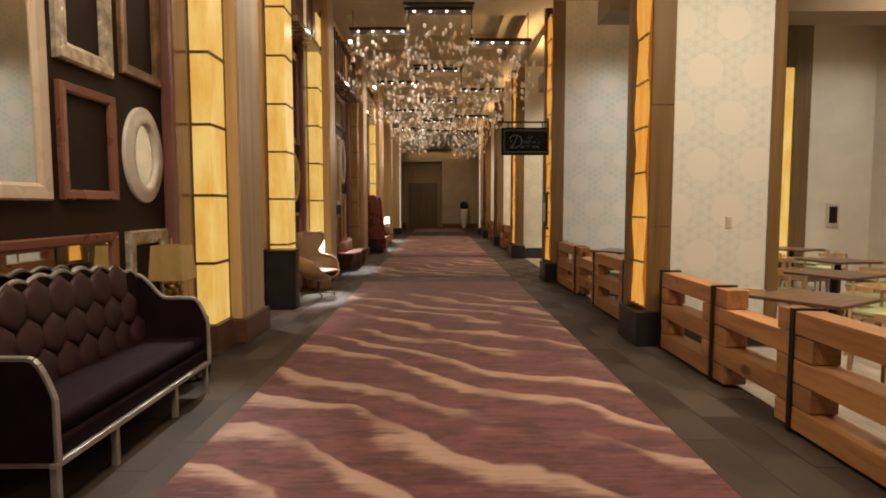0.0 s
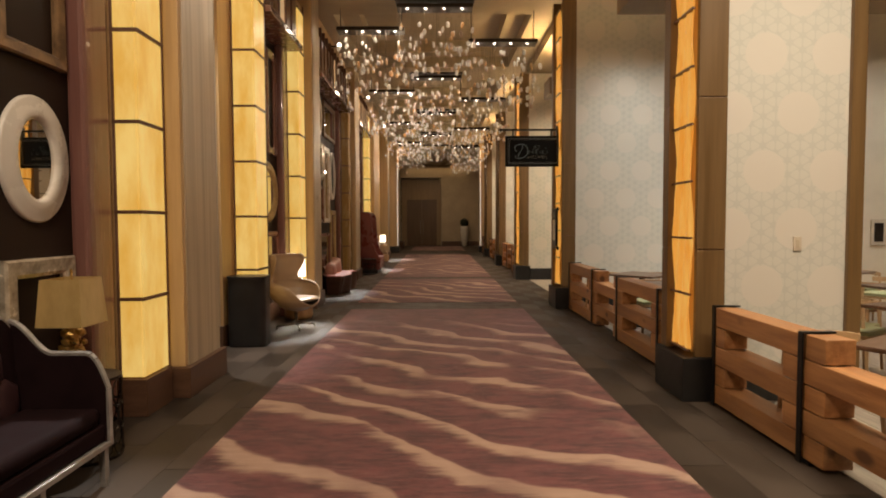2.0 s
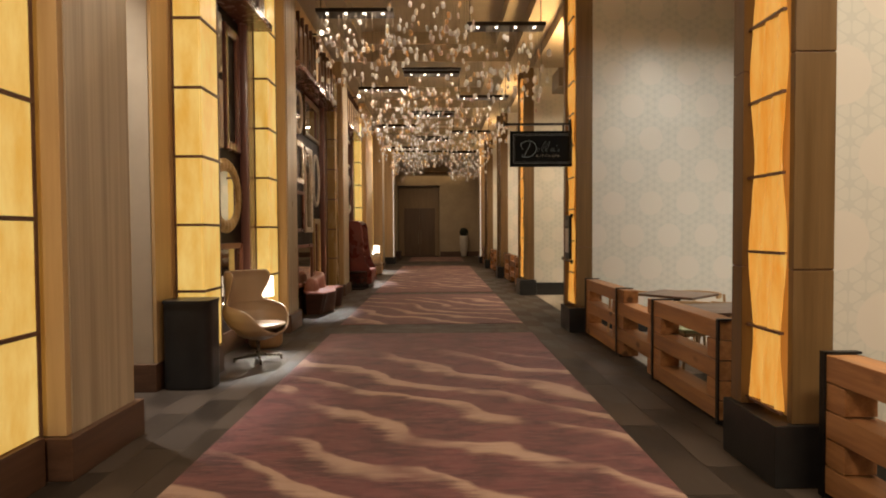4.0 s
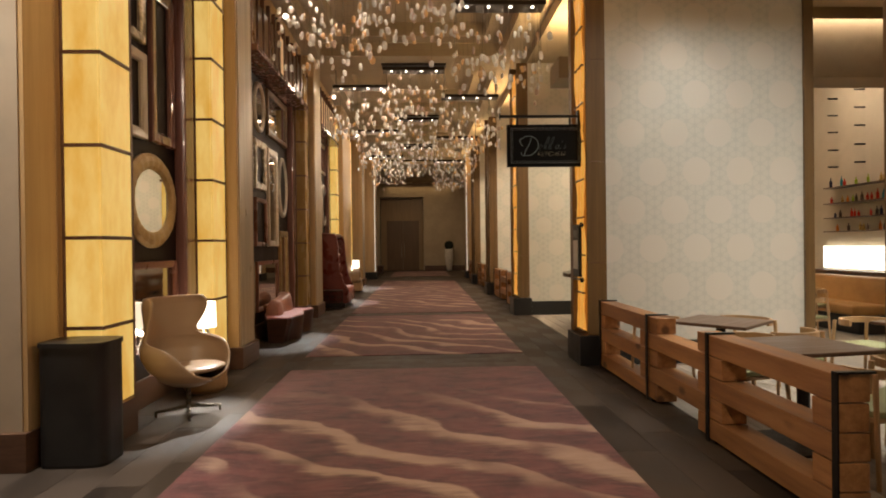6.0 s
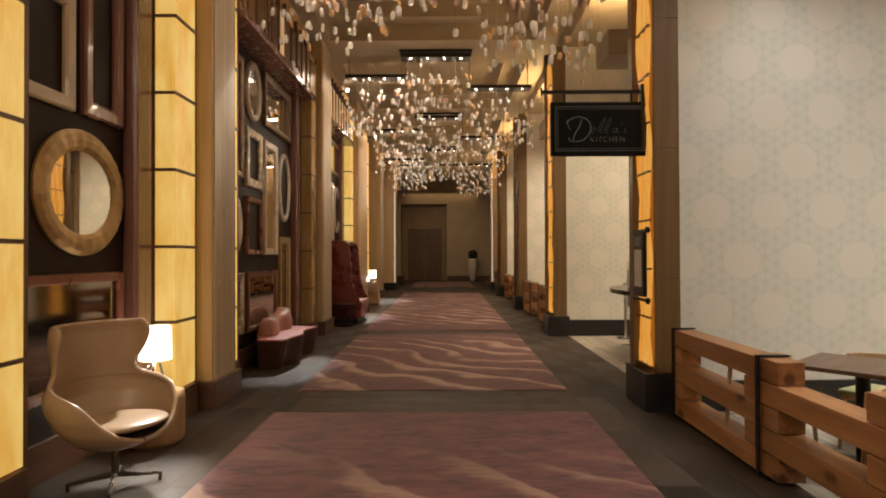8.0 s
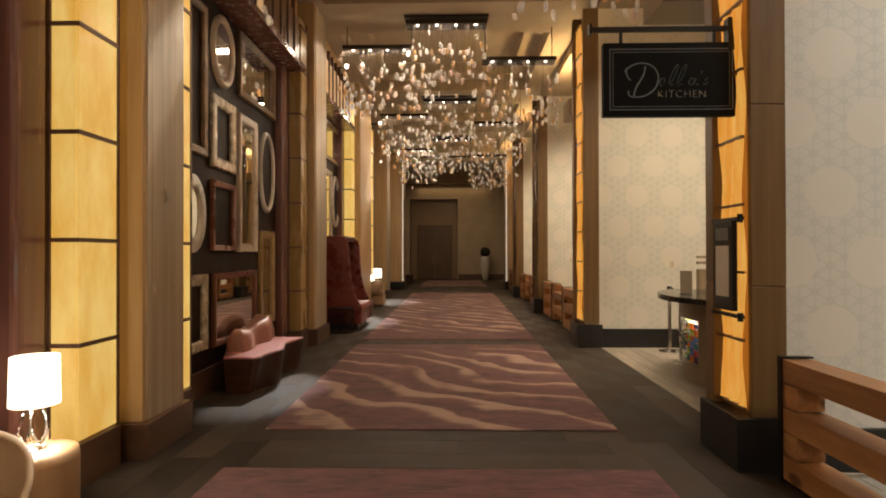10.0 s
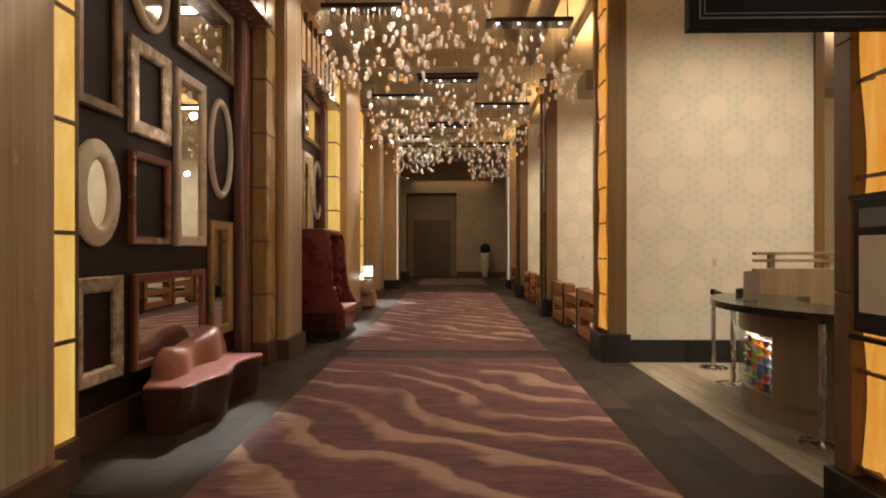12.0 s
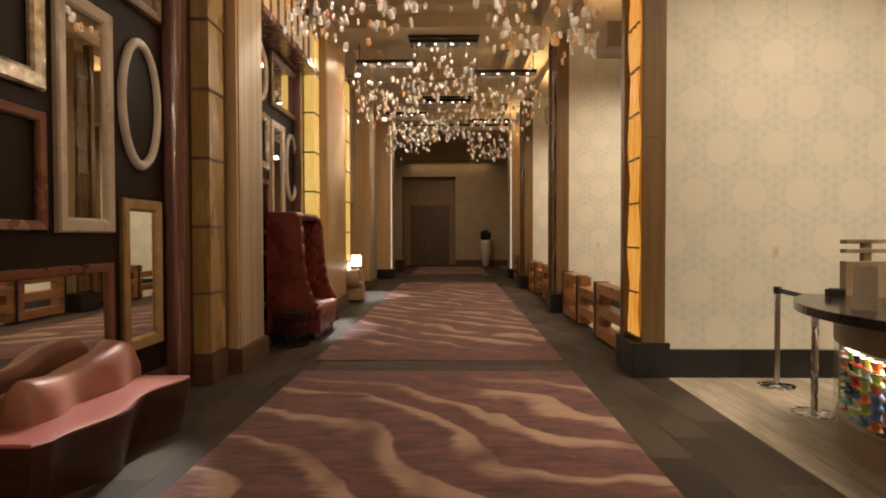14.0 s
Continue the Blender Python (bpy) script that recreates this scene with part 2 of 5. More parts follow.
CARPET = carpet_material()
PAPER = wallpaper_material()
BORDER = tile_material()
PLANK = surface("pale_oak_plank", (0.15, 0.12, 0.09), (0.40, 0.34, 0.27), 0.42, 0, 5, (3, 0.35, 1), 0.1, 40, 0.4)
UNDER = surface("screed", (0.14, 0.12, 0.10), (0.2, 0.17, 0.14), 0.8)
GRAIN = surface("striped_veneer", (0.29, 0.22, 0.135), (0.53, 0.43, 0.295), 0.45, 0, 5, (2.4, 2.4, 0.05), 0.1, 46)
# the honey tone includes the corner lamps' glow on the wood
EDGE = surface("glow_tinted_veneer", (0.47, 0.30, 0.135), (0.60, 0.41, 0.205), 0.42, 0, 6, (2, 2, 0.1), 0.06, 40)
WALNUT = surface("walnut_base", (0.075, 0.037, 0.021), (0.135, 0.070, 0.042), 0.35, 0, 5, (1, 0.2, 4), 0.08, 40)
ROSE = surface("rosewood_jamb", (0.15, 0.066, 0.053), (0.23, 0.11, 0.088), 0.24, 0, 5, (2, 2, 0.1), 0.05, 40, 0, 0.3)
DARKWALL = surface("dark_brown_paint", (0.018, 0.010, 0.007), (0.027, 0.016, 0.011), 0.5, 0, 3, (1, 1, 1), 0.06, 130, spec=0.12)
BEIGE = surface("beige_plaster", (0.40, 0.32, 0.225), (0.48, 0.39, 0.28), 0.7, 0, 2, (1, 1, 1), 0.1, 120)
CREAM = surface("cream_plaster", (0.56, 0.48, 0.36), (0.65, 0.56, 0.43), 0.75, 0, 1.5, (1, 1, 1), 0.08, 110)
TANPLASTER = surface("tan_ceiling_plaster", (0.37, 0.30, 0.205), (0.44, 0.36, 0.25), 0.75, 0, 1.5, (1, 1, 1), 0.08, 110)
PIERWOOD = surface("brown_oak_panel", (0.105, 0.056, 0.018), (0.165, 0.093, 0.033), 0.45, 0, 6, (2.5, 2.5, 0.1), 0.1, 44)
SOFFIT = surface("tan_soffit", (0.20, 0.14, 0.075), (0.27, 0.195, 0.11), 0.6, 0, 2, (1, 1, 1), 0.05, 80)
PALEFRAME = surface("white_lacquer", (0.60, 0.56, 0.49), (0.66, 0.62, 0.55), 0.28, 0, 3, (1, 1, 1), 0.03, 50, 0, 0.2)
DOORLEAF = surface("brown_door_leaf", (0.10, 0.055, 0.024), (0.15, 0.085, 0.04), 0.4, 0, 5, (2, 2, 0.15), 0.06, 40)
DOORWOOD = surface("tan_door_veneer", (0.24, 0.155, 0.08), (0.33, 0.22, 0.115), 0.45, 0, 5, (2, 2, 0.15), 0.06, 40)
BLACKBASE = surface("black_plinth", (0.009, 0.008, 0.008), (0.016, 0.015, 0.014), 0.35, 0, 5)
BRONZE = surface("bronze_strap", (0.11, 0.055, 0.034), (0.18, 0.095, 0.06), 0.4, 0.2, 8)
GLOW = glowing("lit_amber_glass", (0.80, 0.41, 0.06), (1.0, 0.70, 0.215), 0.74, 4.0, (1, 1, 0.35))
GLOW_TOP = glowing("lit_cream_glass", (1.0, 0.54, 0.2), (1.0, 0.74, 0.42), 0.42)
UNLIT = surface("unlit_amber_glass", (0.30, 0.185, 0.062), (0.40, 0.27, 0.10), 0.25, 0, 3, (1, 1, 0.3), 0.02, 20)
DIMPANE = surface("dim_brown_pane", (0.15, 0.08, 0.035), (0.24, 0.14, 0.065), 0.3, 0, 3, (1, 1, 0.3), 0.02, 20)
FLAME = glowing("lit_orange_glass", (0.88, 0.29, 0.02), (1.0, 0.55, 0.12), 0.68, 5.0, (3, 3, 0.35))
TIMBER = surface("pine_timber", (0.22, 0.088, 0.029), (0.43, 0.212, 0.082), 0.45, 0, 4.5, (3, 0.28, 3), 0.25, 30, 0.35)
STRAP = surface("black_steel", (0.012, 0.011, 0.010), (0.022, 0.020, 0.018), 0.4, 0.6, 12)
PLATE = surface("dark_bronze_plate", (0.03, 0.021, 0.014), (0.05, 0.036, 0.025), 0.35, 0.6, 5)
SPOTLENS = plain_glow("lamp_lens", (1.0, 0.9, 0.75), 7)
SHADE = plain_glow("lit_linen_shade", (1.0, 0.86, 0.66), 3.2)
MIRROR = mirror_material("mirror_glass", (0.80, 0.80, 0.76), 0.03)
DIMMIRROR = mirror_material("smoked_mirror", (0.30, 0.26, 0.23), 0.12)
CREAMFRAME = surface("cream_lacquer", (0.52, 0.43, 0.32), (0.56, 0.47, 0.36), 0.3, 0, 3, (1, 1, 1), 0.05, 50, 0, 0.2)
COPPER = surface("copper_frame", (0.20, 0.080, 0.050), (0.25, 0.105, 0.068), 0.3, 0.15, 2, (1, 1, 1), 0.06)
SILVER = surface("mother_of_pearl", (0.26, 0.215, 0.155), (0.72, 0.64, 0.50), 0.22, 0.35, 11, (1, 1, 1), 0.1, 20)
GOLDFRAME = surface("gilt_frame", (0.36, 0.235, 0.095), (0.50, 0.35, 0.16), 0.35, 0.45, 9)
UMBER = surface("tortoise_frame", (0.06, 0.035, 0.02), (0.28, 0.17, 0.08), 0.35, 0.2, 14, (1, 0.4, 0.4), 0.1)
DROPS = [droplet_material("clear_glass_drop", (0.97, 0.98, 0.98), 0.32), droplet_material("amber_glass_drop", (0.90, 0.62, 0.34), 0.25), droplet_material("rose_glass_drop", (0.76, 0.60, 0.53), 0.28)]

LEATHER_TAN = surface("tan_leather", (0.355, 0.245, 0.15), (0.375, 0.262, 0.162), 0.32, 0, 5, (1, 1, 1), 0.06, 160, 0, 0.12, wear=0.03)
LEATHER_RED = surface("oxblood_leather", (0.11, 0.018, 0.012), (0.18, 0.034, 0.022), 0.3, 0, 5, (1, 1, 1), 0.1, 140, 0, 0.2)
LEATHER_PINK = surface("salmon_leather", (0.27, 0.075, 0.06), (0.33, 0.10, 0.08), 0.4, 0, 4, (1, 1, 1), 0.08, 140, 0, 0.1, wear=0.04)
LEATHER_ROSE = surface("blush_leather", (0.31, 0.135, 0.095), (0.37, 0.165, 0.118), 0.5, 0, 4, (1, 1, 1), 0.08, 140, 0, 0.05)
PLUM = surface("plum_leather", (0.010, 0.0045, 0.005), (0.017, 0.008, 0.009), 0.8, 0, 6, (1, 1, 1), 0.12, 150, 0, 0.0, spec=0.06)
PLUM_PAD = surface("plum_quilt", (0.030, 0.012, 0.0135), (0.050, 0.022, 0.024), 0.5, 0, 6, (1, 1, 1), 0.12, 150, spec=0.3)
SILVERLEAF = surface("silver_leaf", (0.30, 0.28, 0.26), (0.48, 0.46, 0.43), 0.35, 0.5, 9)
CHERRY = surface("cherry_wood", (0.036, 0.013, 0.007), (0.066, 0.024, 0.013), 0.4, 0, 4, (1, 1, 2.5), 0.05, 40, 0, 0.2)
STEEL = surface("brushed_steel", (0.45, 0.43, 0.40), (0.62, 0.60, 0.57), 0.25, 1.0, 20, (1, 1, 0.2), 0.03)
CHROMEDARK = surface("dark_bronze_legs", (0.10, 0.085, 0.06), (0.18, 0.15, 0.11), 0.3, 0.8, 12)
OAK = surface("light_oak", (0.36, 0.215, 0.10), (0.48, 0.31, 0.165), 0.45, 0, 6, (1, 1, 0.3), 0.08, 40, 0.2)
TABLETOP = surface("walnut_tabletop", (0.065, 0.032, 0.017), (0.12, 0.062, 0.034), 0.36, 0, 5, (0.4, 3, 1), 0.05, 40, 0, 0.08)
COUNTER = surface("black_granite", (0.012, 0.010, 0.009), (0.035, 0.030, 0.027), 0.16, 0, 30, (1, 1, 1), 0.02, 120)
KIOSK = surface("taupe_oak", (0.20, 0.145, 0.085), (0.28, 0.21, 0.13), 0.5, 0, 6, (1.5, 1.5, 0.15), 0.06, 40)
GOLDLEAF = surface("gold_leaf", (0.50, 0.32, 0.09), (0.68, 0.46, 0.16), 0.3, 0.8, 18, (1, 1, 1), 0.3, 30)
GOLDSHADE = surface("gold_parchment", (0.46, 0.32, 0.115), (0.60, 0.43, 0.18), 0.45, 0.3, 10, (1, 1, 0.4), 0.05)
LATTICE = surface("blackened_metal", (0.02, 0.015, 0.012), (0.04, 0.03, 0.024), 0.35, 0.7, 10)
CERAMIC = surface("white_glaze", (0.62, 0.58, 0.52), (0.70, 0.66, 0.60), 0.3, 0, 5, (1, 1, 1), 0.03)
def knotted(m):
    """Dark knots set into a timber surface."""
    nt = m.node_tree
    b = nt.nodes["Principled BSDF"]
    old = b.inputs["Base Color"].links[0].from_socket
    co = nt.nodes.new("ShaderNodeTexCoord")
    mp = node(nt, "ShaderNodeMapping", Scale=(1.0, 0.55, 1.0))
    nt.links.new(co.outputs["Object"], mp.inputs[0])
    vo = node(nt, "ShaderNodeTexVoronoi", Scale=3.8)
    info = nt.nodes.new("ShaderNodeObjectInfo")
    mv = nt.nodes.new("ShaderNodeVectorMath")
    nt.links.new(mp.outputs[0], mv.inputs[0])
    nt.links.new(math_node(nt, "MULTIPLY", info.outputs["Random"], 17.0), mv.inputs[1])
    nt.links.new(mv.outputs[0], vo.inputs[0])
    d = math_node(nt, "MULTIPLY_ADD", noise_at(nt, 60.0), 0.05, vo.outputs["Distance"])
    knot = math_node(nt, "SUBTRACT", 1.0, spread_out(nt, d, 0.11, 0.24))
    nt.links.new(mixed(nt, math_node(nt, "MULTIPLY", knot, 0.9), old, (0.07, 0.028, 0.012)), b.inputs["Base Color"])


knotted(TIMBER)
# emission stands for bright grazing light on the pale portal corners
TRIMGLOW = plain_glow("self_lit_corner_trim", (1.0, 0.93, 0.8), 0.4)
BOXWOOD = surface("dark_topiary", (0.006, 0.009, 0.004), (0.020, 0.026, 0.012), 0.8, 0, 30, (1, 1, 1), 0.6, 60)
SIGNFACE = surface("sign_black", (0.003, 0.003, 0.003), (0.005, 0.005, 0.005), 0.65, 0, 6, spec=0.12)
SIGNLINE = surface("sign_grey_line", (0.10, 0.105, 0.10), (0.14, 0.145, 0.14), 0.5)
SIGNGOLD = surface("sign_gold_letters", (0.34, 0.29, 0.19), (0.40, 0.34, 0.22), 0.4)
SIGNTEAL = surface("sign_teal_script", (0.13, 0.17, 0.17), (0.17, 0.21, 0.21), 0.4)
SIGNDIM = surface("sign_dim_script", (0.055, 0.07, 0.065), (0.075, 0.095, 0.09), 0.5)
SEATGREEN = surface("sage_seat", (0.25, 0.26, 0.13), (0.33, 0.34, 0.18), 0.6, 0, 6, (1, 1, 1), 0.1, 80)
BOOTH = surface("caramel_leather", (0.36, 0.18, 0.055), (0.46, 0.25, 0.085), 0.38, 0, 4, (1, 1, 1), 0.08, 130)
CARD = surface("menu_card", (0.55, 0.50, 0.43), (0.62, 0.57, 0.5), 0.6)
CASELIGHT = plain_glow("display_light", (1.0, 0.93, 0.82), 16.0)
BARGLOW = plain_glow("backlit_bar_panel", (1.0, 0.92, 0.74), 2.6)


def clear_glass():
    m, nt, b = shader("clear_pane")
    tr = node(nt, "ShaderNodeBsdfTransparent", Color=(0.93, 0.95, 0.94, 1))
    gl = node(nt, "ShaderNodeBsdfGlossy", Color=(1, 1, 1, 1), Roughness=0.03)
    mx = node(nt, "ShaderNodeMixShader", Fac=0.08)
    nt.links.new(tr.outputs[0], mx.inputs[1])
    nt.links.new(gl.outputs[0], mx.inputs[2])
    nt.links.new(mx.outputs[0], nt.nodes["Material Output"].inputs[0])
    return m


CLEAR = clear_glass()
CUPS = [surface("glaze_%s" % n, tuple(0.8 * v for v in c), c, 0.2, 0, 6, (1, 1, 1), 0.02) for n, c in (("red", (0.60, 0.045, 0.03)), ("orange", (0.78, 0.22, 0.03)), ("lime", (0.38, 0.52, 0.05)), ("teal", (0.04, 0.20, 0.24)), ("navy", (0.025, 0.03, 0.08)), ("white", (0.7, 0.68, 0.64)), ("blue", (0.10, 0.22, 0.55)))]

# ---- building blocks ----
def add_box(bm, x0, x1, y0, y1, z0, z1, bevel=0.0):
    r = bmesh.ops.create_cube(bm, size=1.0, matrix=Matrix.Translation(((x0 + x1) / 2, (y0 + y1) / 2, (z0 + z1) / 2)) @ Matrix.Diagonal((abs(x1 - x0), abs(y1 - y0), abs(z1 - z0), 1)))
    if bevel:
        edges = list({e for v in r["verts"] for e in v.link_edges})
        bmesh.ops.bevel(bm, geom=edges, offset=bevel, segments=2, profile=0.6, affect="EDGES")
    return bm


def box(x0, x1, y0, y1, z0, z1, bevel=0.0):
    return add_box(bmesh.new(), x0, x1, y0, y1, z0, z1, bevel)


def add_rod(bm, a, b, r, sides=8, r2=None):
    a, b = Vector(a), Vector(b)
    m = Matrix.Translation((a + b) / 2) @ (b - a).to_track_quat("Z", "Y").to_matrix().to_4x4()
    bmesh.ops.create_cone(bm, cap_ends=True, segments=sides, radius1=r, radius2=r if r2 is None else r2, depth=(b - a).length, matrix=m)
    return bm


def rod(a, b, r, sides=8, r2=None):
    return add_rod(bmesh.new(), a, b, r, sides, r2)


def lathe(profile, sides=24, centre=(0, 0, 0)):
    """Surface of revolution from (radius, height) pairs."""
    bm = bmesh.new()
    rings = []
    for r, z in profile:
        rings.append([bm.verts.new((centre[0] + r * math.cos(2 * math.pi * i / sides), centre[1] + r * math.sin(2 * math.pi * i / sides), centre[2] + z)) for i in range(sides)])
    for a, b in zip(rings, rings[1:]):
        for i in range(sides):
            bm.faces.new((a[i], a[(i + 1) % sides], b[(i + 1) % sides], b[i]))
    bm.faces.new(rings[0][::-1])
    bm.faces.new(rings[-1])
    return bm


def outline_slab(points, z0, z1):
    bm = bmesh.new()
    low = [bm.verts.new((x, y, z0)) for x, y in points]
    high = [bm.verts.new((x, y, z1)) for x, y in points]
    n = len(points)
    for i in range(n):
        bm.faces.new((low[i], low[(i + 1) % n], high[(i + 1) % n], high[i]))
    bm.faces.new(low[::-1])
    bm.faces.new(high)
    bmesh.ops.recalc_face_normals(bm, faces=bm.faces[:])
    return bm


def grid_mesh(rows, wrap=False):
    """Quads over a list of equally long rows of points."""
    bm = bmesh.new()
    vs = [[bm.verts.new(p) for p in row] for row in rows]
    for a, b in zip(vs, vs[1:]):
        n = len(a)
        for i in range(n if wrap else n - 1):
            bm.faces.new((a[i], a[(i + 1) % n], b[(i + 1) % n], b[i]))
    return bm


def smooth(ob, angle=True):
    for p in ob.data.polygons:
        p.use_smooth = True
    return ob


def part(name, bm, material, parent=None, label=""):
    me = bpy.data.meshes.new(name)
    bm.to_mesh(me)
    bm.free()
    me.materials.append(material)
    ob = new(name, me)
    if parent is not None:
        ob.parent = parent
    return tagged(ob, label)


def shared(name, me, parent, m):
    ob = new(name, me)
    ob.parent = parent
    ob.matrix_basis = m
    return ob


def thing(name, label, category, group="", kind="", at=(0, 0, 0)):
    ob = new(name)
    ob.empty_display_size = 0.1
    ob.location = at
    return tagged(ob, label, category, group, kind)


def structure(name, bm, material, label, category):
    return tagged(part(name, bm, material), label, category, "", "structure")


def mesh_of(bm, name, material):
    me = bpy.data.meshes.new(name)
    bm.to_mesh(me)
    bm.free()
    me.materials.append(material)
    return me


# ---- floor, carpet, ceiling ----
XL = -2.56                                        # face of the dark picture walls
EDGE_X = 2.5                                      # where the tiled border meets the oak planks
floor = structure("floor", box(-5.2, EDGE_X, -5, 42, -0.2, -0.002), BORDER, "dark grey-brown tiled corridor floor border", "floor")
restaurant_floor = structure("restaurant_floor", box(EDGE_X, 9.2, -5, 42, -0.2, -0.012), UNDER, "pale oak plank floor of the restaurant", "floor")
for y0, y1 in ((-4.8, 11.4), (12.3, 16.9), (17.45, 29.4), (33.2, 39.2)):
    structure("carpet", box(-1.47, 1.56, y0, y1, 0.0005, 0.008, 0.003), CARPET, "mauve carpet runner with tan dune-like stripes", "carpet")

bm = bmesh.new()
# flat beams carry the chandeliers; between them two-step coffers rise
BEAMS = ((-5.0, -2.4), (1.3, 2.55), (6.45, 7.75), (11.6, 12.95), (16.85, 18.2), (22.05, 23.4), (27.2, 28.6), (31.2, 32.0))
for a, b in BEAMS:
    add_box(bm, -3.0, 2.46, a, b, CEILING, 6.6)
for (a0, a), (b, b1) in zip(BEAMS, BEAMS[1:]):
    add_box(bm, -3.0, -2.0, a, b, CEILING, 6.6)
    add_box(bm, 1.95, 2.46, a, b, CEILING, 6.6)
    add_box(bm, -2.0, -1.6, a, b, 5.95, 6.6)
    add_box(bm, 1.55, 1.95, a, b, 5.95, 6.6)
    add_box(bm, -1.6, 1.55, a, a + 0.4, 5.95, 6.6)
    add_box(bm, -1.6, 1.55, b - 0.4, b, 5.95, 6.6)
    add_box(bm, -1.6, 1.55, a + 0.4, b - 0.4, 6.25, 6.6)
add_box(bm, 2.46, 9.2, -5, 32.0, 5.45, 5.6)                       # over the restaurant
add_box(bm, -5.2, -3.0, -5, 32.0, 5.45, 5.6)
add_box(bm, 2.46, 2.6, -5, 32.0, 5.6, 6.6)
add_box(bm, -5.2, 9.2, 32.0, 42, 5.45, 5.6)
structure("ceiling", bm, TANPLASTER, "cream coffered plaster ceiling", "ceiling")

# ---- left side: picture bays, glowing corner lamps, veneered columns ----
def column(y0, y1, x1=-2.14, face=None):
    col = thing("column", "square column in striped pale veneer on a dark walnut base", "column", "veneered columns", "structure")
    part("shaft", box(-2.95, x1 - 0.012, y0, y1, 0.27, CEILING, 0.006), EDGE, col)
    part("veneer_panel", box(x1 - 0.012, x1, y0 + 0.05, y1 - 0.03, 0.27, CEILING, 0.002), face or GRAIN, col)
    part("base", box(-2.95, x1 + 0.045, y0 - 0.035, y1 + 0.035, 0, 0.268, 0.008), WALNUT, col)


BANDS = (0.30, 0.93, 1.612, 2.31, 3.01, 3.71, 4.41, 5.1)


def corner_lamp(y0, y1, lit=True, x0=-2.43, x1=-2.25):
    """Box of amber glass panes in bronze straps that stands out from the wall."""
    glass = GLOW if lit else UNLIT
    lamp = thing("corner_lamp", "tall lit box lamp of amber glass panes in bronze straps" if lit else "tall unlit box lamp of dull amber glass panes", "wall lamp", "corner lamps" if lit else "")
    part("core", box(XL + 0.002, x1 - 0.03, y0 + 0.03, y1 - 0.03, 0.3, 5.25), EDGE, lamp)
    part("base", box(XL + 0.002, x1 + 0.02, y0 - 0.02, y1 + 0.02, 0, 0.298, 0.006), WALNUT, lamp)
    for a, b in zip(BANDS, BANDS[1:]):
        part("pane", box(x1 - 0.016, x1, y0 + 0.004, y1 - 0.004, a + 0.012, b - 0.012, 0.003), glass, lamp)
        part("pane", box(x0, x1 - 0.018, y0, y0 + 0.016, a + 0.012, b - 0.012, 0.003), glass, lamp)
        part("pane", box(x0, x1 - 0.018, y1 - 0.016, y1, a + 0.012, b - 0.012, 0.003), glass, lamp)
    for z in BANDS[1:]:
        part("strap", box(x0 - 0.02, x1 + 0.014, y0 - 0.014, y1 + 0.014, z - 0.014, z + 0.014, 0.002), BRONZE, lamp)
    for y, w in ((y0 - 0.002, 0.0), (y1 + 0.002, 0.0)):
        part("post", box(x0 - 0.018, x0, y - 0.01, y + 0.01, 0.3, 5.25), BRONZE, lamp)
    part("post", box(x1 - 0.02, x1 + 0.004, y1 - 0.002, y1 + 0.028, 0.3, 5.25), BRONZE, lamp)


def jamb(y0, y1):
    bm = box(XL + 0.003, XL + 0.13, y0, y1, 0, 4.4, 0.03)
    structure("jamb_trim", bm, ROSE, "polished rosewood jamb trim beside the picture wall", "trim")


def transom(y0, y1, lit):
    """Row of cream panes over a bay; only some bays are lit."""
    t = thing("transom_light", "row of lit cream glass panes over the picture bay" if lit else "row of dim brown glass panes over the picture bay", "wall lamp", "transom lights")
    part("ledge", box(XL + 0.002, -2.16, y0, y1, 4.36, 4.45, 0.01), ROSE, t)
    part("core", box(XL + 0.002, -2.30, y0 + 0.01, y1 - 0.01, 4.45, 5.62), EDGE, t)
    n = max(3, round((y1 - y0) / 0.34))
    for i in range(n):
        a, b = y0 + (y1 - y0) * i / n, y0 + (y1 - y0) * (i + 1) / n
        part("pane", box(-2.296, -2.26, a + 0.02, b - 0.02, 4.48, 5.2, 0.003), GLOW_TOP if lit or i == n // 2 else DIMPANE, t)
        part("mullion", box(-2.296, -2.235, a - 0.012, a + 0.012, 4.45, 5.4), BRONZE, t)


def bay(y0, y1, name):
    structure(name, box(-2.95, XL, y0, y1, 0, CEILING), DARKWALL, "dark brown painted wall hung with many frames", "wall")
    structure("baseboard", box(XL, XL + 0.035, y0 + 0.2, y1 - 0.2, 0, 0.27, 0.006), WALNUT, "walnut baseboard under the picture wall", "baseboard")


column(6.3, 7.1)
column(11.58, 12.23)
column(16.8, 17.65)
# lamp glow on this face is put in by the honey veneer
column(21.25, 23.1, face=EDGE)
column(26.7, 27.6)
for name, y0, y1 in (("wall_west_1", 0.9, 6.3), ("wall_west_2", 8.95, 11.58), ("wall_west_3", 12.23, 16.8), ("wall_west_4", 17.65, 21.25), ("wall_west_5", 23.1, 23.3)):
    bay(y0, y1, name)
for y0, y1, lit in ((5.8, 6.2, True), (8.68, 9.13, True), (11.0, 11.42, True), (12.33, 12.56, True), (16.32, 16.7, False), (20.74, 21.12, True), (23.8, 24.22, True)):
    corner_lamp(y0, y1, lit, -2.52 if y0 == 8.68 else -2.43)
for y0, y1 in ((5.42, 5.74), (9.17, 9.3), (10.69, 10.96), (15.98, 16.28), (17.67, 17.74), (20.5, 20.68)):
    jamb(y0, y1)
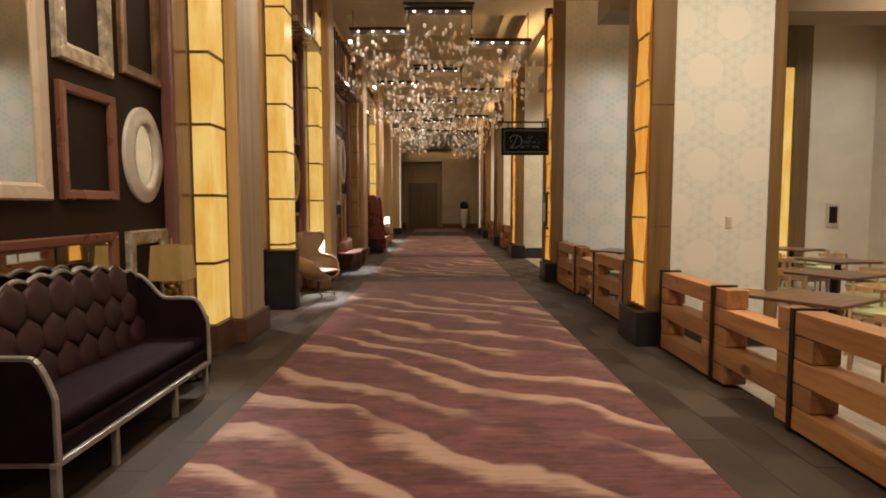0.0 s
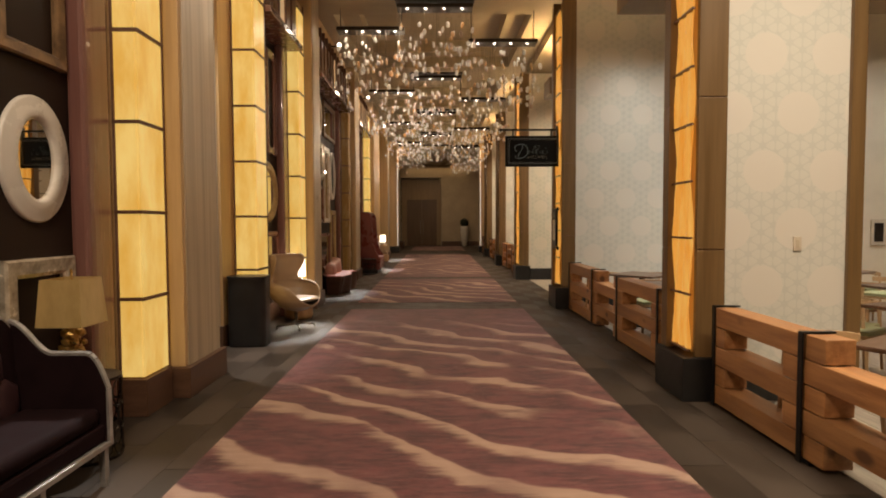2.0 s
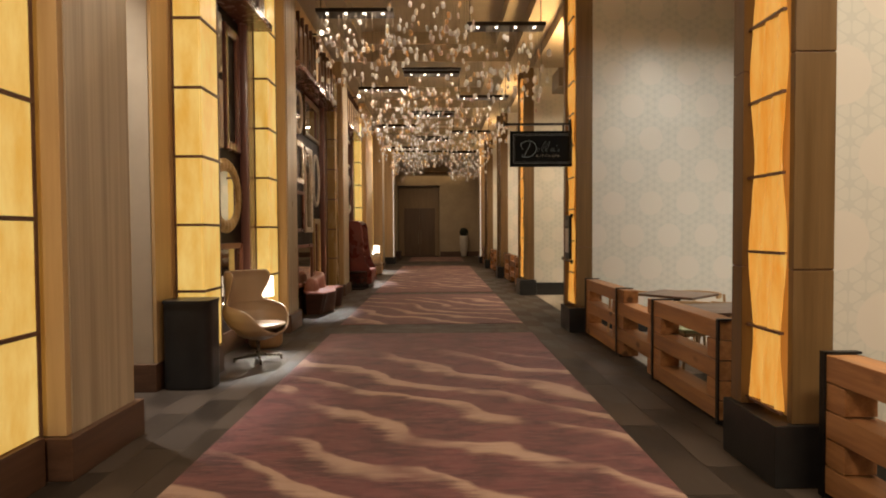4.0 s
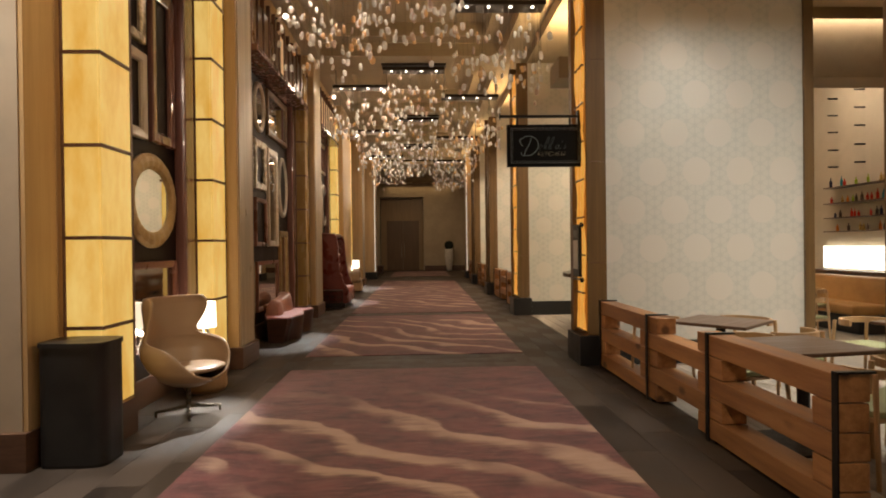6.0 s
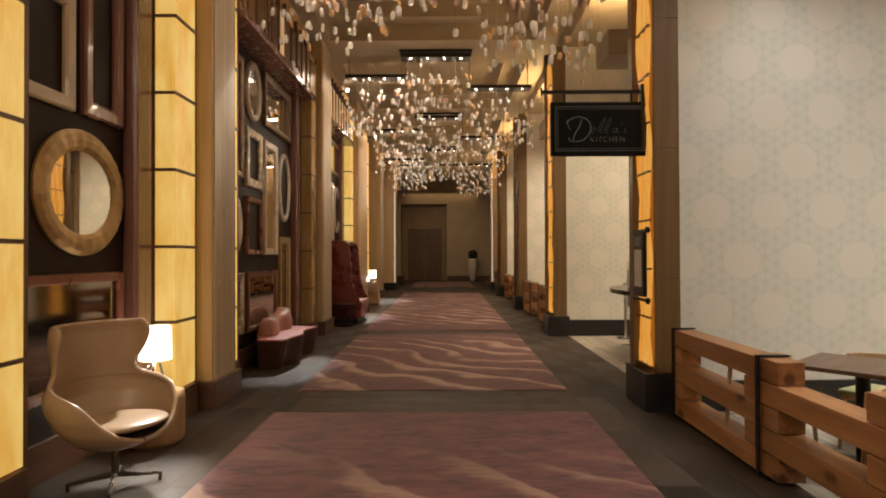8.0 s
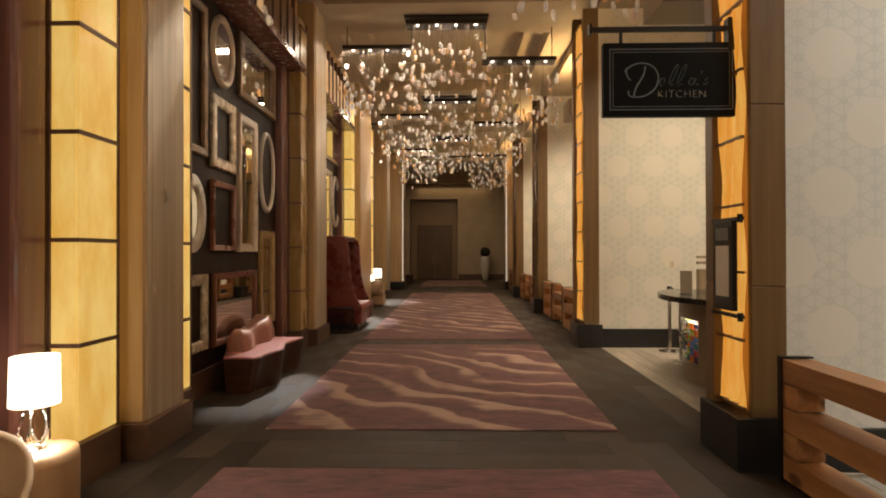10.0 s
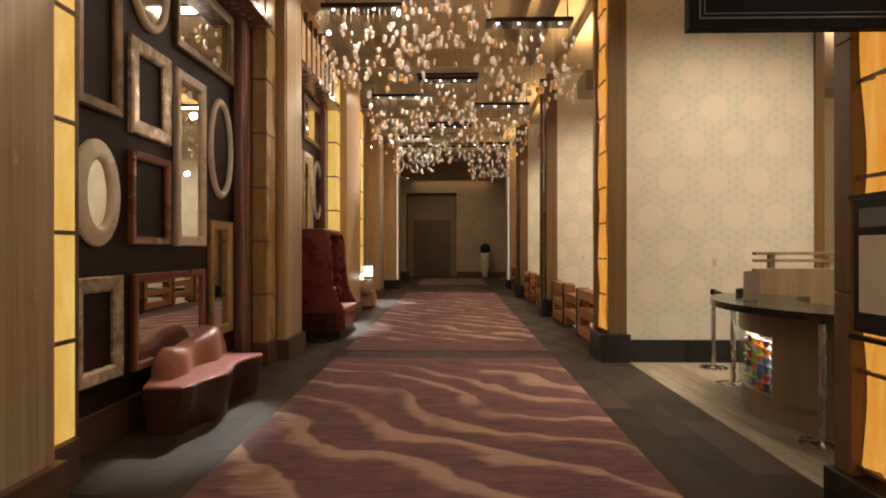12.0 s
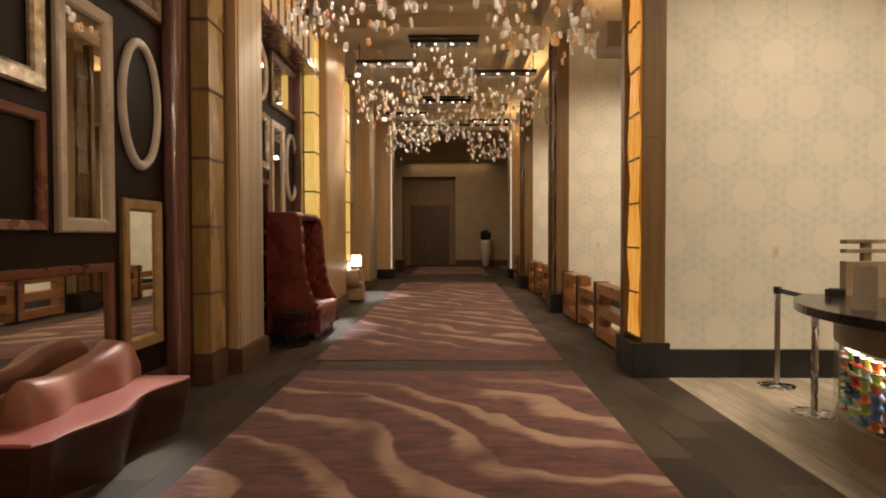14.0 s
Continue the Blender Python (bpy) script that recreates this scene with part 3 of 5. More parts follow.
for y0, y1, lit in ((2.2, 5.8, False), (9.16, 10.98, False), (12.6, 16.3, False), (17.67, 20.72, True)):
    transom(y0, y1, lit)
# recess between the first column and the second bay
structure("recess_wall", box(-4.6, -4.4, 7.08, 8.3, 0, 5.45), BEIGE, "beige plaster back wall of the recess", "wall")
structure("recess_wall", box(-4.6, -2.95, 6.92, 7.08, 0, 5.45), BEIGE, "beige plaster side wall of the recess", "wall")
structure("recess_wall", box(-4.6, -2.60, 8.3, 8.65, 0.27, 5.45), BEIGE, "beige plaster return wall beside the lamp", "wall")
# these two panels carry the lamp's orange light in their colour
structure("return_panel", box(-2.95, -2.562, 8.652, 8.95, 0.27, CEILING), EDGE, "honey veneered return coloured as lit by the lamp beside it", "wall")
structure("return_panel", box(-2.598, -2.566, 8.31, 8.65, 0.272, 5.45), EDGE, "honey end panel of the return wall, coloured as lit by the lamp", "wall")
structure("baseboard", box(-4.6, -2.555, 8.265, 8.655, 0, 0.27, 0.006), WALNUT, "walnut baseboard round the return wall", "baseboard")
# behind the start
structure("wall_west_0", box(-2.95, XL, -5, 0.9, 0, 5.5), BEIGE, "beige plaster wall", "wall")
structure("wall_south", box(-5.2, 9.2, -5.2, -5, 0, 6.6), BEIGE, "beige plaster wall closing the corridor", "wall")
# far bay with the low alcove
structure("wall_west_6", box(-2.95, XL, 23.3, 25.2, 0, CEILING), BEIGE, "beige plaster wall", "wall")
structure("wall_west_7", box(-2.95, XL, 25.2, 26.7, 2.42, CEILING), BEIGE, "beige plaster wall over a low alcove", "wall")
structure("alcove_wall", box(-4.2, -4.0, 25.0, 26.8, 0, 2.6), BEIGE, "beige plaster back of the alcove", "wall")
structure("wall_west_8", box(-2.95, XL, 27.6, 29.4, 2.42, CEILING), BEIGE, "beige plaster wall over a low alcove", "wall")
structure("alcove_wall", box(-4.2, -4.0, 27.5, 31.0, 0, 2.6), BEIGE, "beige plaster back of the alcove", "wall")
structure("wall_west_9", box(-5.2, XL, 29.4, 31.2, 0, CEILING), BEIGE, "beige plaster wall", "wall")

# portal and far lobby
def portal(x0, x1, edge_x):
    p = thing("portal_pier", "veneered pier at the far portal with a pale corner strip", "column", "portal piers", "structure")
    part("shaft", box(x0, x1, 31.2, 32.0, 0.33, CEILING, 0.006), EDGE, p)
    part("base", box(x0 - 0.04, x1 + 0.04, 31.16, 32.04, 0, 0.328, 0.008), BLACKBASE, p)
    part("corner_strip", box(edge_x - 0.02, edge_x + 0.02, 31.15, 31.196, 0.36, 5.28, 0.004), TRIMGLOW, p, "pale corner strip made to glow")


portal(-5.2, -2.0, -2.03)
portal(2.22, 3.4, 2.25)
structure("wall_lobby_west", box(-5.4, -5.2, 32.0, 42, 0, 5.45), BEIGE, "beige plaster lobby wall", "wall")
structure("wall_lobby_east", box(4.4, 4.6, 32.0, 42, 0, 5.45), BEIGE, "beige plaster lobby wall", "wall")
bm = box(-5.2, -2.46, 40.2, 40.5, 0, 5.45)
add_box(bm, 0.27, 4.4, 40.2, 40.5, 0, 5.45)
add_box(bm, -2.46, 0.27, 40.2, 40.5, 4.58, 5.45)
add_box(bm, -2.46, 0.27, 40.9, 41.1, 0, 4.58)
structure("wall_north", bm, BEIGE, "beige plaster end wall with a tall door recess", "wall")
structure("baseboard", box(0.3, 4.4, 40.16, 40.2, 0, 0.3), WALNUT, "walnut baseboard on the end wall", "baseboard")
structure("baseboard", box(-5.2, -2.5, 40.16, 40.2, 0, 0.3), WALNUT, "walnut baseboard on the end wall", "baseboard")
door = thing("door_1", "tall dark brown double door with slim steel pulls", "door", "", "structure")
part("frame", box(-2.42, 0.23, 40.82, 40.89, 0, 4.5), DOORWOOD, door)
for x0, x1 in ((-2.06, -1.06), (-1.04, -0.04)):
    leaf = part("leaf", box(x0, x1, 40.75, 40.815, 0.015, 3.13, 0.006), DOORLEAF, door)
    px = x1 - 0.08 if x1 < -0.9 else x0 + 0.08
    part("pull", rod((px, 40.71, 0.8), (px, 40.71, 1.7), 0.012), SILVER, leaf, "slim steel pull")

# ---- right side: piers with orange lamps, papered fins ----
def pier(f, fin_end, index):
    p = thing("pier", "brown oak pier with a lit wavy orange glass lamp" if index < 4 else "brown oak pier with an unlit wavy panel", "pier", "lamp piers", "structure")
    part("plinth", box(2.12, 2.52, f - 0.03, f + 0.59, 0, 0.37, 0.008), BLACKBASE, p)
    for z0, z1 in ((0.372, 1.28), (1.288, 2.55), (2.558, 3.82), (3.828, 5.45)):
        part("panel", box(2.235, 2.475, f, f + 0.05, z0, z1, 0.004), PIERWOOD, p)
        part("panel", box(2.16, 2.475, f + 0.43, f + 0.56, z0, z1, 0.004), PIERWOOD, p)
    part("core", box(2.24, 2.47, f + 0.006, f + 0.046, 0.372, 5.45), BRONZE, p)
    part("core", box(2.17, 2.47, f + 0.436, f + 0.552, 0.372, 5.45), BRONZE, p)
    part("lamp_back", box(2.30, 2.47, f + 0.052, f + 0.428, 0.372, 5.45), EDGE, p)
    zs = [0.42 + 0.48 * i for i in range(11)]
    for a, b in zip(zs, zs[1:]):
        rows = []
        for k in range(7):
            z = a + 0.006 + (b - a - 0.012) * k / 6
            rows.append([(2.215 + 0.018 * math.sin(z * 5.5 + 16 * s), f + 0.058 + 0.364 * s, z) for s in (i / 12 for i in range(13))])
        smooth(part("pane", grid_mesh(rows), FLAME if index < 4 else PIERWOOD, p))
    for z in zs:
        part("strap", box(2.19, 2.215, f + 0.052, f + 0.428, z - 0.009, z + 0.009), BRONZE, p)
    # fin wall
    structure("fin_wall_%d" % index, box(2.476, fin_end, f + 0.02, f + 0.32, 0.3, 5.45), PAPER, "wallpapered fin wall printed with pale staggered discs", "wall")
    structure("baseboard", box(2.524, fin_end, f - 0.01, f + 0.35, 0, 0.298, 0.006), BLACKBASE, "black baseboard under the papered fin", "baseboard")
    structure("fin_trim", box(fin_end, fin_end + 0.12, f - 0.02, f + 0.36, 0, 5.45, 0.006), PIERWOOD, "brown oak end post of the papered fin", "trim")


ENDS = (3.5, 5.02, 4.95, 4.95, 4.95)
for i, (f, e) in enumerate(zip(PIERS, ENDS)):
    pier(f, e, i + 1)
    b = structure("soffit_%d" % (i + 1), add_box(box(2.45, 3.0, f + 2.3, f + 2.95, 4.27, 4.62), 3.0, 9.0, f + 2.3, f + 2.95, 4.27, 5.45), SOFFIT, "tan plaster soffit box under the restaurant ceiling", "soffit")


def wall_switch(x, y, z):
    s = thing("wall_switch", "small beige switch plate on the papered wall", "switch", "wall switches")
    part("plate", box(x - 0.035, x + 0.035, y - 0.008, y, z - 0.06, z + 0.06, 0.003), CREAMFRAME, s)
    part("rocker", box(x - 0.016, x + 0.016, y - 0.013, y - 0.008, z - 0.035, z + 0.035, 0.002), BEIGE, s)


for x, f in ((3.09, 6.1), (3.64, 16.65), (3.05, 21.85), (3.6, 11.4)):
    if f != 11.4:
        wall_switch(x, f + 0.019, 1.33)


# ---- timber fences ----
def fence(y_far, lengths, first_long=True):
    """Interlocked timber barrier: beams on alternate levels, short blocks between, flat steel straps at the joints."""
    h, x0, x1 = 0.158, 2.33, 2.52
    z0 = 0.03
    fe = thing("timber_fence", "low barrier of stacked pine beams with black steel straps", "fence", "timber barriers")
    y, long_mod = y_far, first_long
    for n, length in enumerate(lengths):
        a = y - length
        beams, blocks = ((0, 2, 4), (1, 3)) if long_mod else ((1, 3), (0, 2, 4))
        dx = 0 if long_mod else 0.012
        for lv in beams:
            part("beam", box(x0 + dx, x1 + dx, a + 0.006, y - 0.006, z0 + lv * h + 0.004, z0 + (lv + 1) * h - 0.004, 0.007), TIMBER, fe)
        for lv in blocks:
            part("block", box(x0 + dx + 0.004, x1 + dx - 0.004, a + 0.008, a + 0.2, z0 + lv * h + 0.004, z0 + (lv + 1) * h - 0.004, 0.006), TIMBER, fe)
            part("block", box(x0 + dx + 0.004, x1 + dx - 0.004, y - 0.2, y - 0.008, z0 + lv * h + 0.004, z0 + (lv + 1) * h - 0.004, 0.006), TIMBER, fe)
        if n == 0:
            bm = box(x0 - 0.012, x0 - 0.002, y - 0.06, y - 0.015, 0.01, z0 + 5 * h + 0.012)
            add_box(bm, x0 - 0.012, x1 + 0.01, y - 0.06, y - 0.015, z0 + 5 * h + 0.001, z0 + 5 * h + 0.013)
            part("strap", bm, STRAP, fe)
        bm = box(x0 - 0.012, x0 - 0.002, a - 0.022, a + 0.022, 0.01, z0 + 5 * h + 0.012)
        add_box(bm, x0 - 0.012, x1 + 0.01, a - 0.022, a + 0.022, z0 + 5 * h + 0.001, z0 + 5 * h + 0.013)
        part("strap", bm, STRAP, fe)
        part("foot", box(x0 + 0.02, x1 - 0.02, a - 0.06, a + 0.06, 0, 0.032), STRAP, fe)
        y, long_mod = a, not long_mod


fence(6.0, (1.17, 1.11, 1.5))
fence(11.25, (1.5, 1.19, 1.37))
fence(21.7, (1.3, 1.3, 1.45))
fence(26.9, (1.3, 1.3, 1.45))
fence(31.0, (1.2, 1.1, 1.0))


# ---- chandeliers ----
def drop_mesh(k, material):
    bm = lathe([(0.013, -0.054), (0.027, -0.050), (0.036, -0.026), (0.037, 0.008), (0.032, 0.038), (0.022, 0.050), (0.008, 0.054)], 9)
    for v in bm.verts:                            # flattened, slightly bent
        v.co.y *= 0.62
        v.co.x += 0.004 * math.sin(v.co.z * 45 + k)
    for f in bm.faces:
        f.smooth = True
    return mesh_of(bm, "glass_drop", material)


DROP_MESHES = [drop_mesh(i, m) for i, m in enumerate(DROPS)]


def chandelier(row, seed):
    rng = random.Random(seed)
    ch = thing("chandelier", "three dark plates hung with many clear and amber glass drops", "chandelier", "corridor chandeliers")
    strings = bmesh.new()
    for cx, dy, cz, half in PLATES:
        y = row + dy + 0.16
        plate = part("plate", box(cx - half, cx + half, y - 0.16, y + 0.16, cz - 0.02, cz + 0.045, 0.006), PLATE, ch)
        if cz > 5.4:
            part("canopy", box(cx - half - 0.03, cx + half + 0.03, y - 0.14, y + 0.14, CEILING - 0.035, CEILING - 0.002, 0.004), PLATE, ch)
        for dx in (-half + 0.06, half - 0.06):
            part("rod", rod((cx + dx, y, cz + 0.045), (cx + dx, y, CEILING), 0.009, 6), PLATE, ch)
        for i in range(4):
            lx = cx + half * (-0.72 + 0.48 * i)
            part("lamp_lens", lathe([(0.022, 0), (0.022, 0.012)], 10, (lx, y - 0.08, cz - 0.034)), SPOTLENS, plate)
        for i in range(96):
            px, py = cx + half * rng.uniform(-1.08, 1.08), y + rng.uniform(-0.42, 0.42)
            drop = 0.22 + 0.95 * rng.random() ** 0.8 + (0.25 if rng.random() < 0.08 else 0)
            pz = cz - drop
            me = DROP_MESHES[rng.choices((0, 1, 2), (0.66, 0.19, 0.15))[0]]
            s = rng.uniform(0.72, 1.08)
            shared("glass_drop", me, ch, Matrix.Translation((px, py, pz)) @ Euler((rng.uniform(-0.2, 0.2), rng.uniform(-0.2, 0.2), rng.uniform(0, 6.3))).to_matrix().to_4x4() @ Matrix.Diagonal((s, s, s * rng.uniform(0.85, 1.12), 1)))
            tx, ty = max(cx - half + 0.02, min(cx + half - 0.02, px)), max(y - 0.14, min(y + 0.14, py))
            add_rod(strings, (px, py, pz + 0.05), (tx, ty, cz - 0.02), 0.0012, 3)
    tagged(part("wire", strings, CHROMEDARK, ch, "fine steel wires"), kind="stuff")


for i, y in enumerate(CHANDELIERS):
    chandelier(y, 11 + i)


def ledge_spot(y):
    s = thing("ledge_spotlight", "small bright spotlight on the ledge over the bay", "spotlight", "ledge spotlights")
    part("arm", box(-2.562, -2.05, y - 0.012, y + 0.012, 5.34, 5.37), PLATE, s)
    head = part("head", rod((-2.08, y + 0.06, 5.41), (-2.06, y - 0.05, 5.37), 0.05, 14), PLATE, s)
    part("lens", rod((-2.06, y - 0.05, 5.37), (-2.058, y - 0.056, 5.368), 0.042, 14), SPOTLENS, head, "glaring white lens")


for y in (14.0, 19.2, 24.4, 29.6):
    ledge_spot(y)
for y, z in ((11.72, 1.25), (12.05, 1.25), (11.9, 1.98)):
    o = thing("wall_outlet", "small beige outlet plate on the veneered column", "outlet", "column outlets")
    part("plate", box(-2.1395, -2.132, y - 0.022, y + 0.022, z - 0.05, z + 0.05, 0.003), BEIGE, o)
    part("button", box(-2.132, -2.126, y - 0.01, y + 0.01, z - 0.02, z + 0.02, 0.002), CREAMFRAME, o)


# ---- frames and mirrors on the dark walls ----
def ring_points(shape, yc, zc, a, b):
    if shape == "rect":
        return [(yc - a, zc - b), (yc + a, zc - b), (yc + a, zc + b), (yc - a, zc + b)]
    return [(yc + a * math.cos(2 * math.pi * i / 48), zc + b * math.sin(2 * math.pi * i / 48)) for i in range(48)]


FLAT = ((0, 0.0), (0, 0.7), (0.12, 1.0), (0.8, 0.85), (1.0, 0.55), (1.0, 0.1))
ROUND = ((0, 0.0), (0, 0.4), (0.2, 0.85), (0.5, 1.0), (0.8, 0.85), (1.0, 0.45), (1.0, 0.1))
RIPPLE = ((0, 0.0), (0, 0.45), (0.1, 0.62), (0.22, 0.55), (0.32, 0.78), (0.46, 0.7), (0.56, 0.95), (0.7, 0.85), (0.82, 1.0), (1.0, 0.6), (1.0, 0.1))


def framed(shape, y0, y1, z0, z1, w, material, pane, profile, label, category):
    """A wall frame (or framed mirror) facing the corridor."""
    yc, zc, a, b = (y0 + y1) / 2, (z0 + z1) / 2, (y1 - y0) / 2, (z1 - z0) / 2
    ob = thing("wall_mirror" if pane else "picture", label, category)
    rows = []
    for t, h in profile:
        flute = 0.006 if material is GOLDFRAME and shape == "oval" else 0.0
        rows.append([(XL + 0.002 + 0.05 * h + (flute * (i % 2) if 0 < t < 1 else 0), y, z) for i, (y, z) in enumerate(ring_points(shape, yc, zc, a - w * t, b - w * t))])
    fr = part("frame", grid_mesh(rows, True), material, ob)
    if shape == "oval" and material is not GOLDFRAME:
        smooth(fr)
    if pane:
        bm = bmesh.new()
        vs = [bm.verts.new((XL + 0.012, y, z)) for y, z in ring_points(shape, yc, zc, a - w + 0.01, b - w + 0.01)]
        bm.faces.new(vs)
        r = bmesh.ops.extrude_face_region(bm, geom=bm.faces[:])
        for v in r["geom"]:
            if isinstance(v, bmesh.types.BMVert):
                v.co.x += 0.006
        part("glass", bm, pane, ob)


GALLERY = (
    ("rect", 12.93, 13.5, 2.57, 4.2, 0.09, UMBER, None, FLAT, "tall dark tortoise-grained empty picture frame", "frame", True),
    ("rect", 13.64, 14.31, 2.49, 3.32, 0.13, SILVER, None, FLAT, "shimmering mother-of-pearl empty picture frame", "frame", True),
    ("rect", 13.64, 14.3, 1.55, 2.35, 0.07, COPPER, None, FLAT, "copper-red empty picture frame", "frame", True),
    ("rect", 14.42, 15.08, 1.54, 3.29, 0.11, CREAMFRAME, MIRROR, FLAT, "tall mirror in a cream lacquered frame", "mirror", True),
    ("oval", 12.91, 13.5, 1.53, 2.35, 0.15, PALEFRAME, MIRROR, RIPPLE, "oval mirror in a rippled cream frame", "mirror", True),
    ("oval", 15.2, 15.86, 2.1, 3.26, 0.085, PALEFRAME, None, ROUND, "slim cream oval empty frame", "frame", False),
    ("rect", 14.43, 15.86, 3.5, 4.33, 0.1, UMBER, MIRROR, FLAT, "wide mirror in a tortoise-grained frame", "mirror", False),
    ("rect", 15.2, 15.83, 0.52, 1.84, 0.11, GOLDFRAME, MIRROR, FLAT, "narrow mirror in a gilt frame", "mirror", False),
    ("rect", 13.68, 15.05, 0.47, 1.3, 0.07, COPPER, MIRROR, FLAT, "wide mirror in a copper-red frame", "mirror", True),
    ("rect", 12.9, 13.51, 0.48, 1.3, 0.12, SILVER, None, FLAT, "low mother-of-pearl empty picture frame", "frame", True),
    ("oval", 13.64, 14.3, 3.45, 4.3, 0.09, CREAMFRAME, DIMMIRROR, ROUND, "smoked oval mirror in a cream frame", "mirror", False),
)
for shape, y0, y1, z0, z1, w, m, pane, prof, label, cat, near in GALLERY:
    framed(shape, y0 + 0.05, y1 + 0.05, z0, z1, w, m, pane, prof, label, cat)
    framed(shape, y0 + 4.77, y1 + 4.77, z0, z1, w, m, pane, prof, label, cat)
    if near:
        framed(shape, 18.24 - y1, 18.24 - y0 + (0.06 if y0 < 13.2 else 0), z0, z1, w, m, pane, prof, label, cat)
framed("oval", 9.6, 10.67, 1.53, 2.48, 0.16, GOLDFRAME, MIRROR, ROUND, "large round mirror in a fluted gilt frame", "mirror")
framed("rect", 9.4, 10.01, 2.59, 3.43, 0.1, CREAMFRAME, None, FLAT, "cream lacquered empty picture frame", "frame")
framed("rect", 10.12, 10.65, 2.6, 4.2, 0.12, ROSE, None, FLAT, "tall rosewood empty picture frame", "frame")
framed("rect", 9.4, 10.0, 3.52, 4.25, 0.1, SILVER, None, FLAT, "mother-of-pearl empty picture frame", "frame")
framed("rect", 9.36, 10.65, 0.53, 1.4, 0.075, COPPER, DIMMIRROR, FLAT, "wide smoked mirror in a copper frame", "mirror")


# ---- sofa ----
def sofa():
    s = thing("settee", "plum leather settee with hexagon quilting and silver-leaf rails", "sofa")
    y0, y1, xb, xf = 2.73, 4.64, -2.44, -1.86
    part("seat_deck", box(xb + 0.05, xf - 0.01, y0 + 0.02, y1 - 0.02, 0.26, 0.36, 0.02), PLUM, s)
    smooth(part("seat_cushion", box(xb + 0.12, xf - 0.015, y0 + 0.07, y1 - 0.07, 0.362, 0.47, 0.045), PLUM, s))
    # scalloped back
    n = 60
    crest = []
    for i in range(n + 1):
        t = i / n
        arch = 0.90 + 0.15 * math.sin(math.pi * min(1, max(0, (t * 1.06 - 0.03)))) ** 0.45
        crest.append((y0 + 0.02 + (y1 - y0 - 0.04) * t, arch + 0.034 * abs(math.sin(math.pi * t * 9))))
    rows = [[(xb + 0.10, y, 0.36) for y, z in crest], [(xb + 0.05, y, z) for y, z in crest], [(xb, y, z) for y, z in crest], [(xb, y, 0.26) for y, z in crest]]
    part("backrest", grid_mesh(rows), PLUM, s)
    # quilted hexagons leaning against the back
    bm = bmesh.new()
    rings = [[bm.verts.new((dx, r * math.sin(radians(60 * k)), 1.16 * r * math.cos(radians(60 * k)))) for k in range(6)] for dx, r in ((-0.012, 0.123), (0.002, 0.1205), (0.014, 0.109), (0.022, 0.082))]
    tip = bm.verts.new((0.025, 0, 0))
    for lower, upper in zip(rings, rings[1:]):
        for k in range(6):
            bm.faces.new((lower[k], upper[k], upper[k - 1], lower[k - 1]))
    for k in range(6):
        bm.faces.new((rings[-1][k], tip, rings[-1][k - 1]))
    bmesh.ops.recalc_face_normals(bm, faces=bm.faces[:])
    for f in bm.faces:
        f.smooth = True
    hexa = mesh_of(bm, "quilt_pad", PLUM_PAD)
    for row in range(4):
        for k in range(11):
            y = y0 + 0.13 + 0.212 * k + (0.106 if row % 2 else 0)
            z = 0.335 + 0.2 * row
            if y > y1 - 0.11 or (row == 3 and not 0.1 < (y - y0) / (y1 - y0) < 0.9):
                continue
            shared("quilt_pad", hexa, s, Matrix.Translation((xb + 0.108 - 0.045 * (z - 0.4), y, z)) @ Matrix.Rotation(radians(-5), 4, "Y"))
    # crest rail
    bm = bmesh.new()
    for (ya, za), (yb, zb) in zip(crest, crest[1:]):
        add_rod(bm, (xb + 0.03, ya, za + 0.008), (xb + 0.03, yb, zb + 0.008), 0.017, 6)
    part("crest_rail", bm, SILVERLEAF, s, "silver-leaf scalloped crest rail")
    # shaped arms with silver rails
    for y, inward in ((y0, 1), (y1, -1)):
        prof = []
        for i in range(25):
            t = i / 24
            x = xb + 0.02 + (xf - xb - 0.02) * t
            if t < 0.45:
                z = 0.95 - 0.19 * (0.5 - 0.5 * math.cos(math.pi * t / 0.45))
            elif t < 0.8:
                z = 0.76
            else:
                z = 0.76 - 0.20 * ((t - 0.8) / 0.2) ** 1.8
            prof.append((x, z))
        ya, yb = (y, y + 0.05 * inward)
        rows = [[(x, ya, 0.26) for x, z in prof], [(x, ya, z) for x, z in prof], [(x, yb, z) for x, z in prof], [(x, yb, 0.26) for x, z in prof]]
        arm = part("arm", grid_mesh(rows), PLUM, s)
        bm = bmesh.new()
        pts = [(x, y + 0.025 * inward, z + 0.006) for x, z in prof] + [(xf + 0.004, y + 0.025 * inward, 0.24)]
        for a, b in zip(pts, pts[1:]):
            add_rod(bm, a, b, 0.019, 6)
        part("arm_rail", bm, SILVERLEAF, arm, "silver-leaf arm rail")
    part("front_rail", box(xf - 0.03, xf + 0.012, y0, y1, 0.225, 0.258, 0.006), SILVERLEAF, s, "silver-leaf front rail")
    for y in (y0 + 0.015, y1 - 0.045):
        part("side_rail", box(xb, xf - 0.03, y, y + 0.03, 0.225, 0.256, 0.006), SILVERLEAF, s)
    for y in (y0 + 0.03, y0 + 0.55, y0 + 1.31, y1 - 0.06):
        part("leg", box(xf - 0.035, xf + 0.003, y - 0.019, y + 0.019, 0, 0.226, 0.005), SILVERLEAF, s)
        part("leg", box(xb + 0.01, xb + 0.048, y - 0.019, y + 0.019, 0, 0.226, 0.005), SILVERLEAF, s)


sofa()


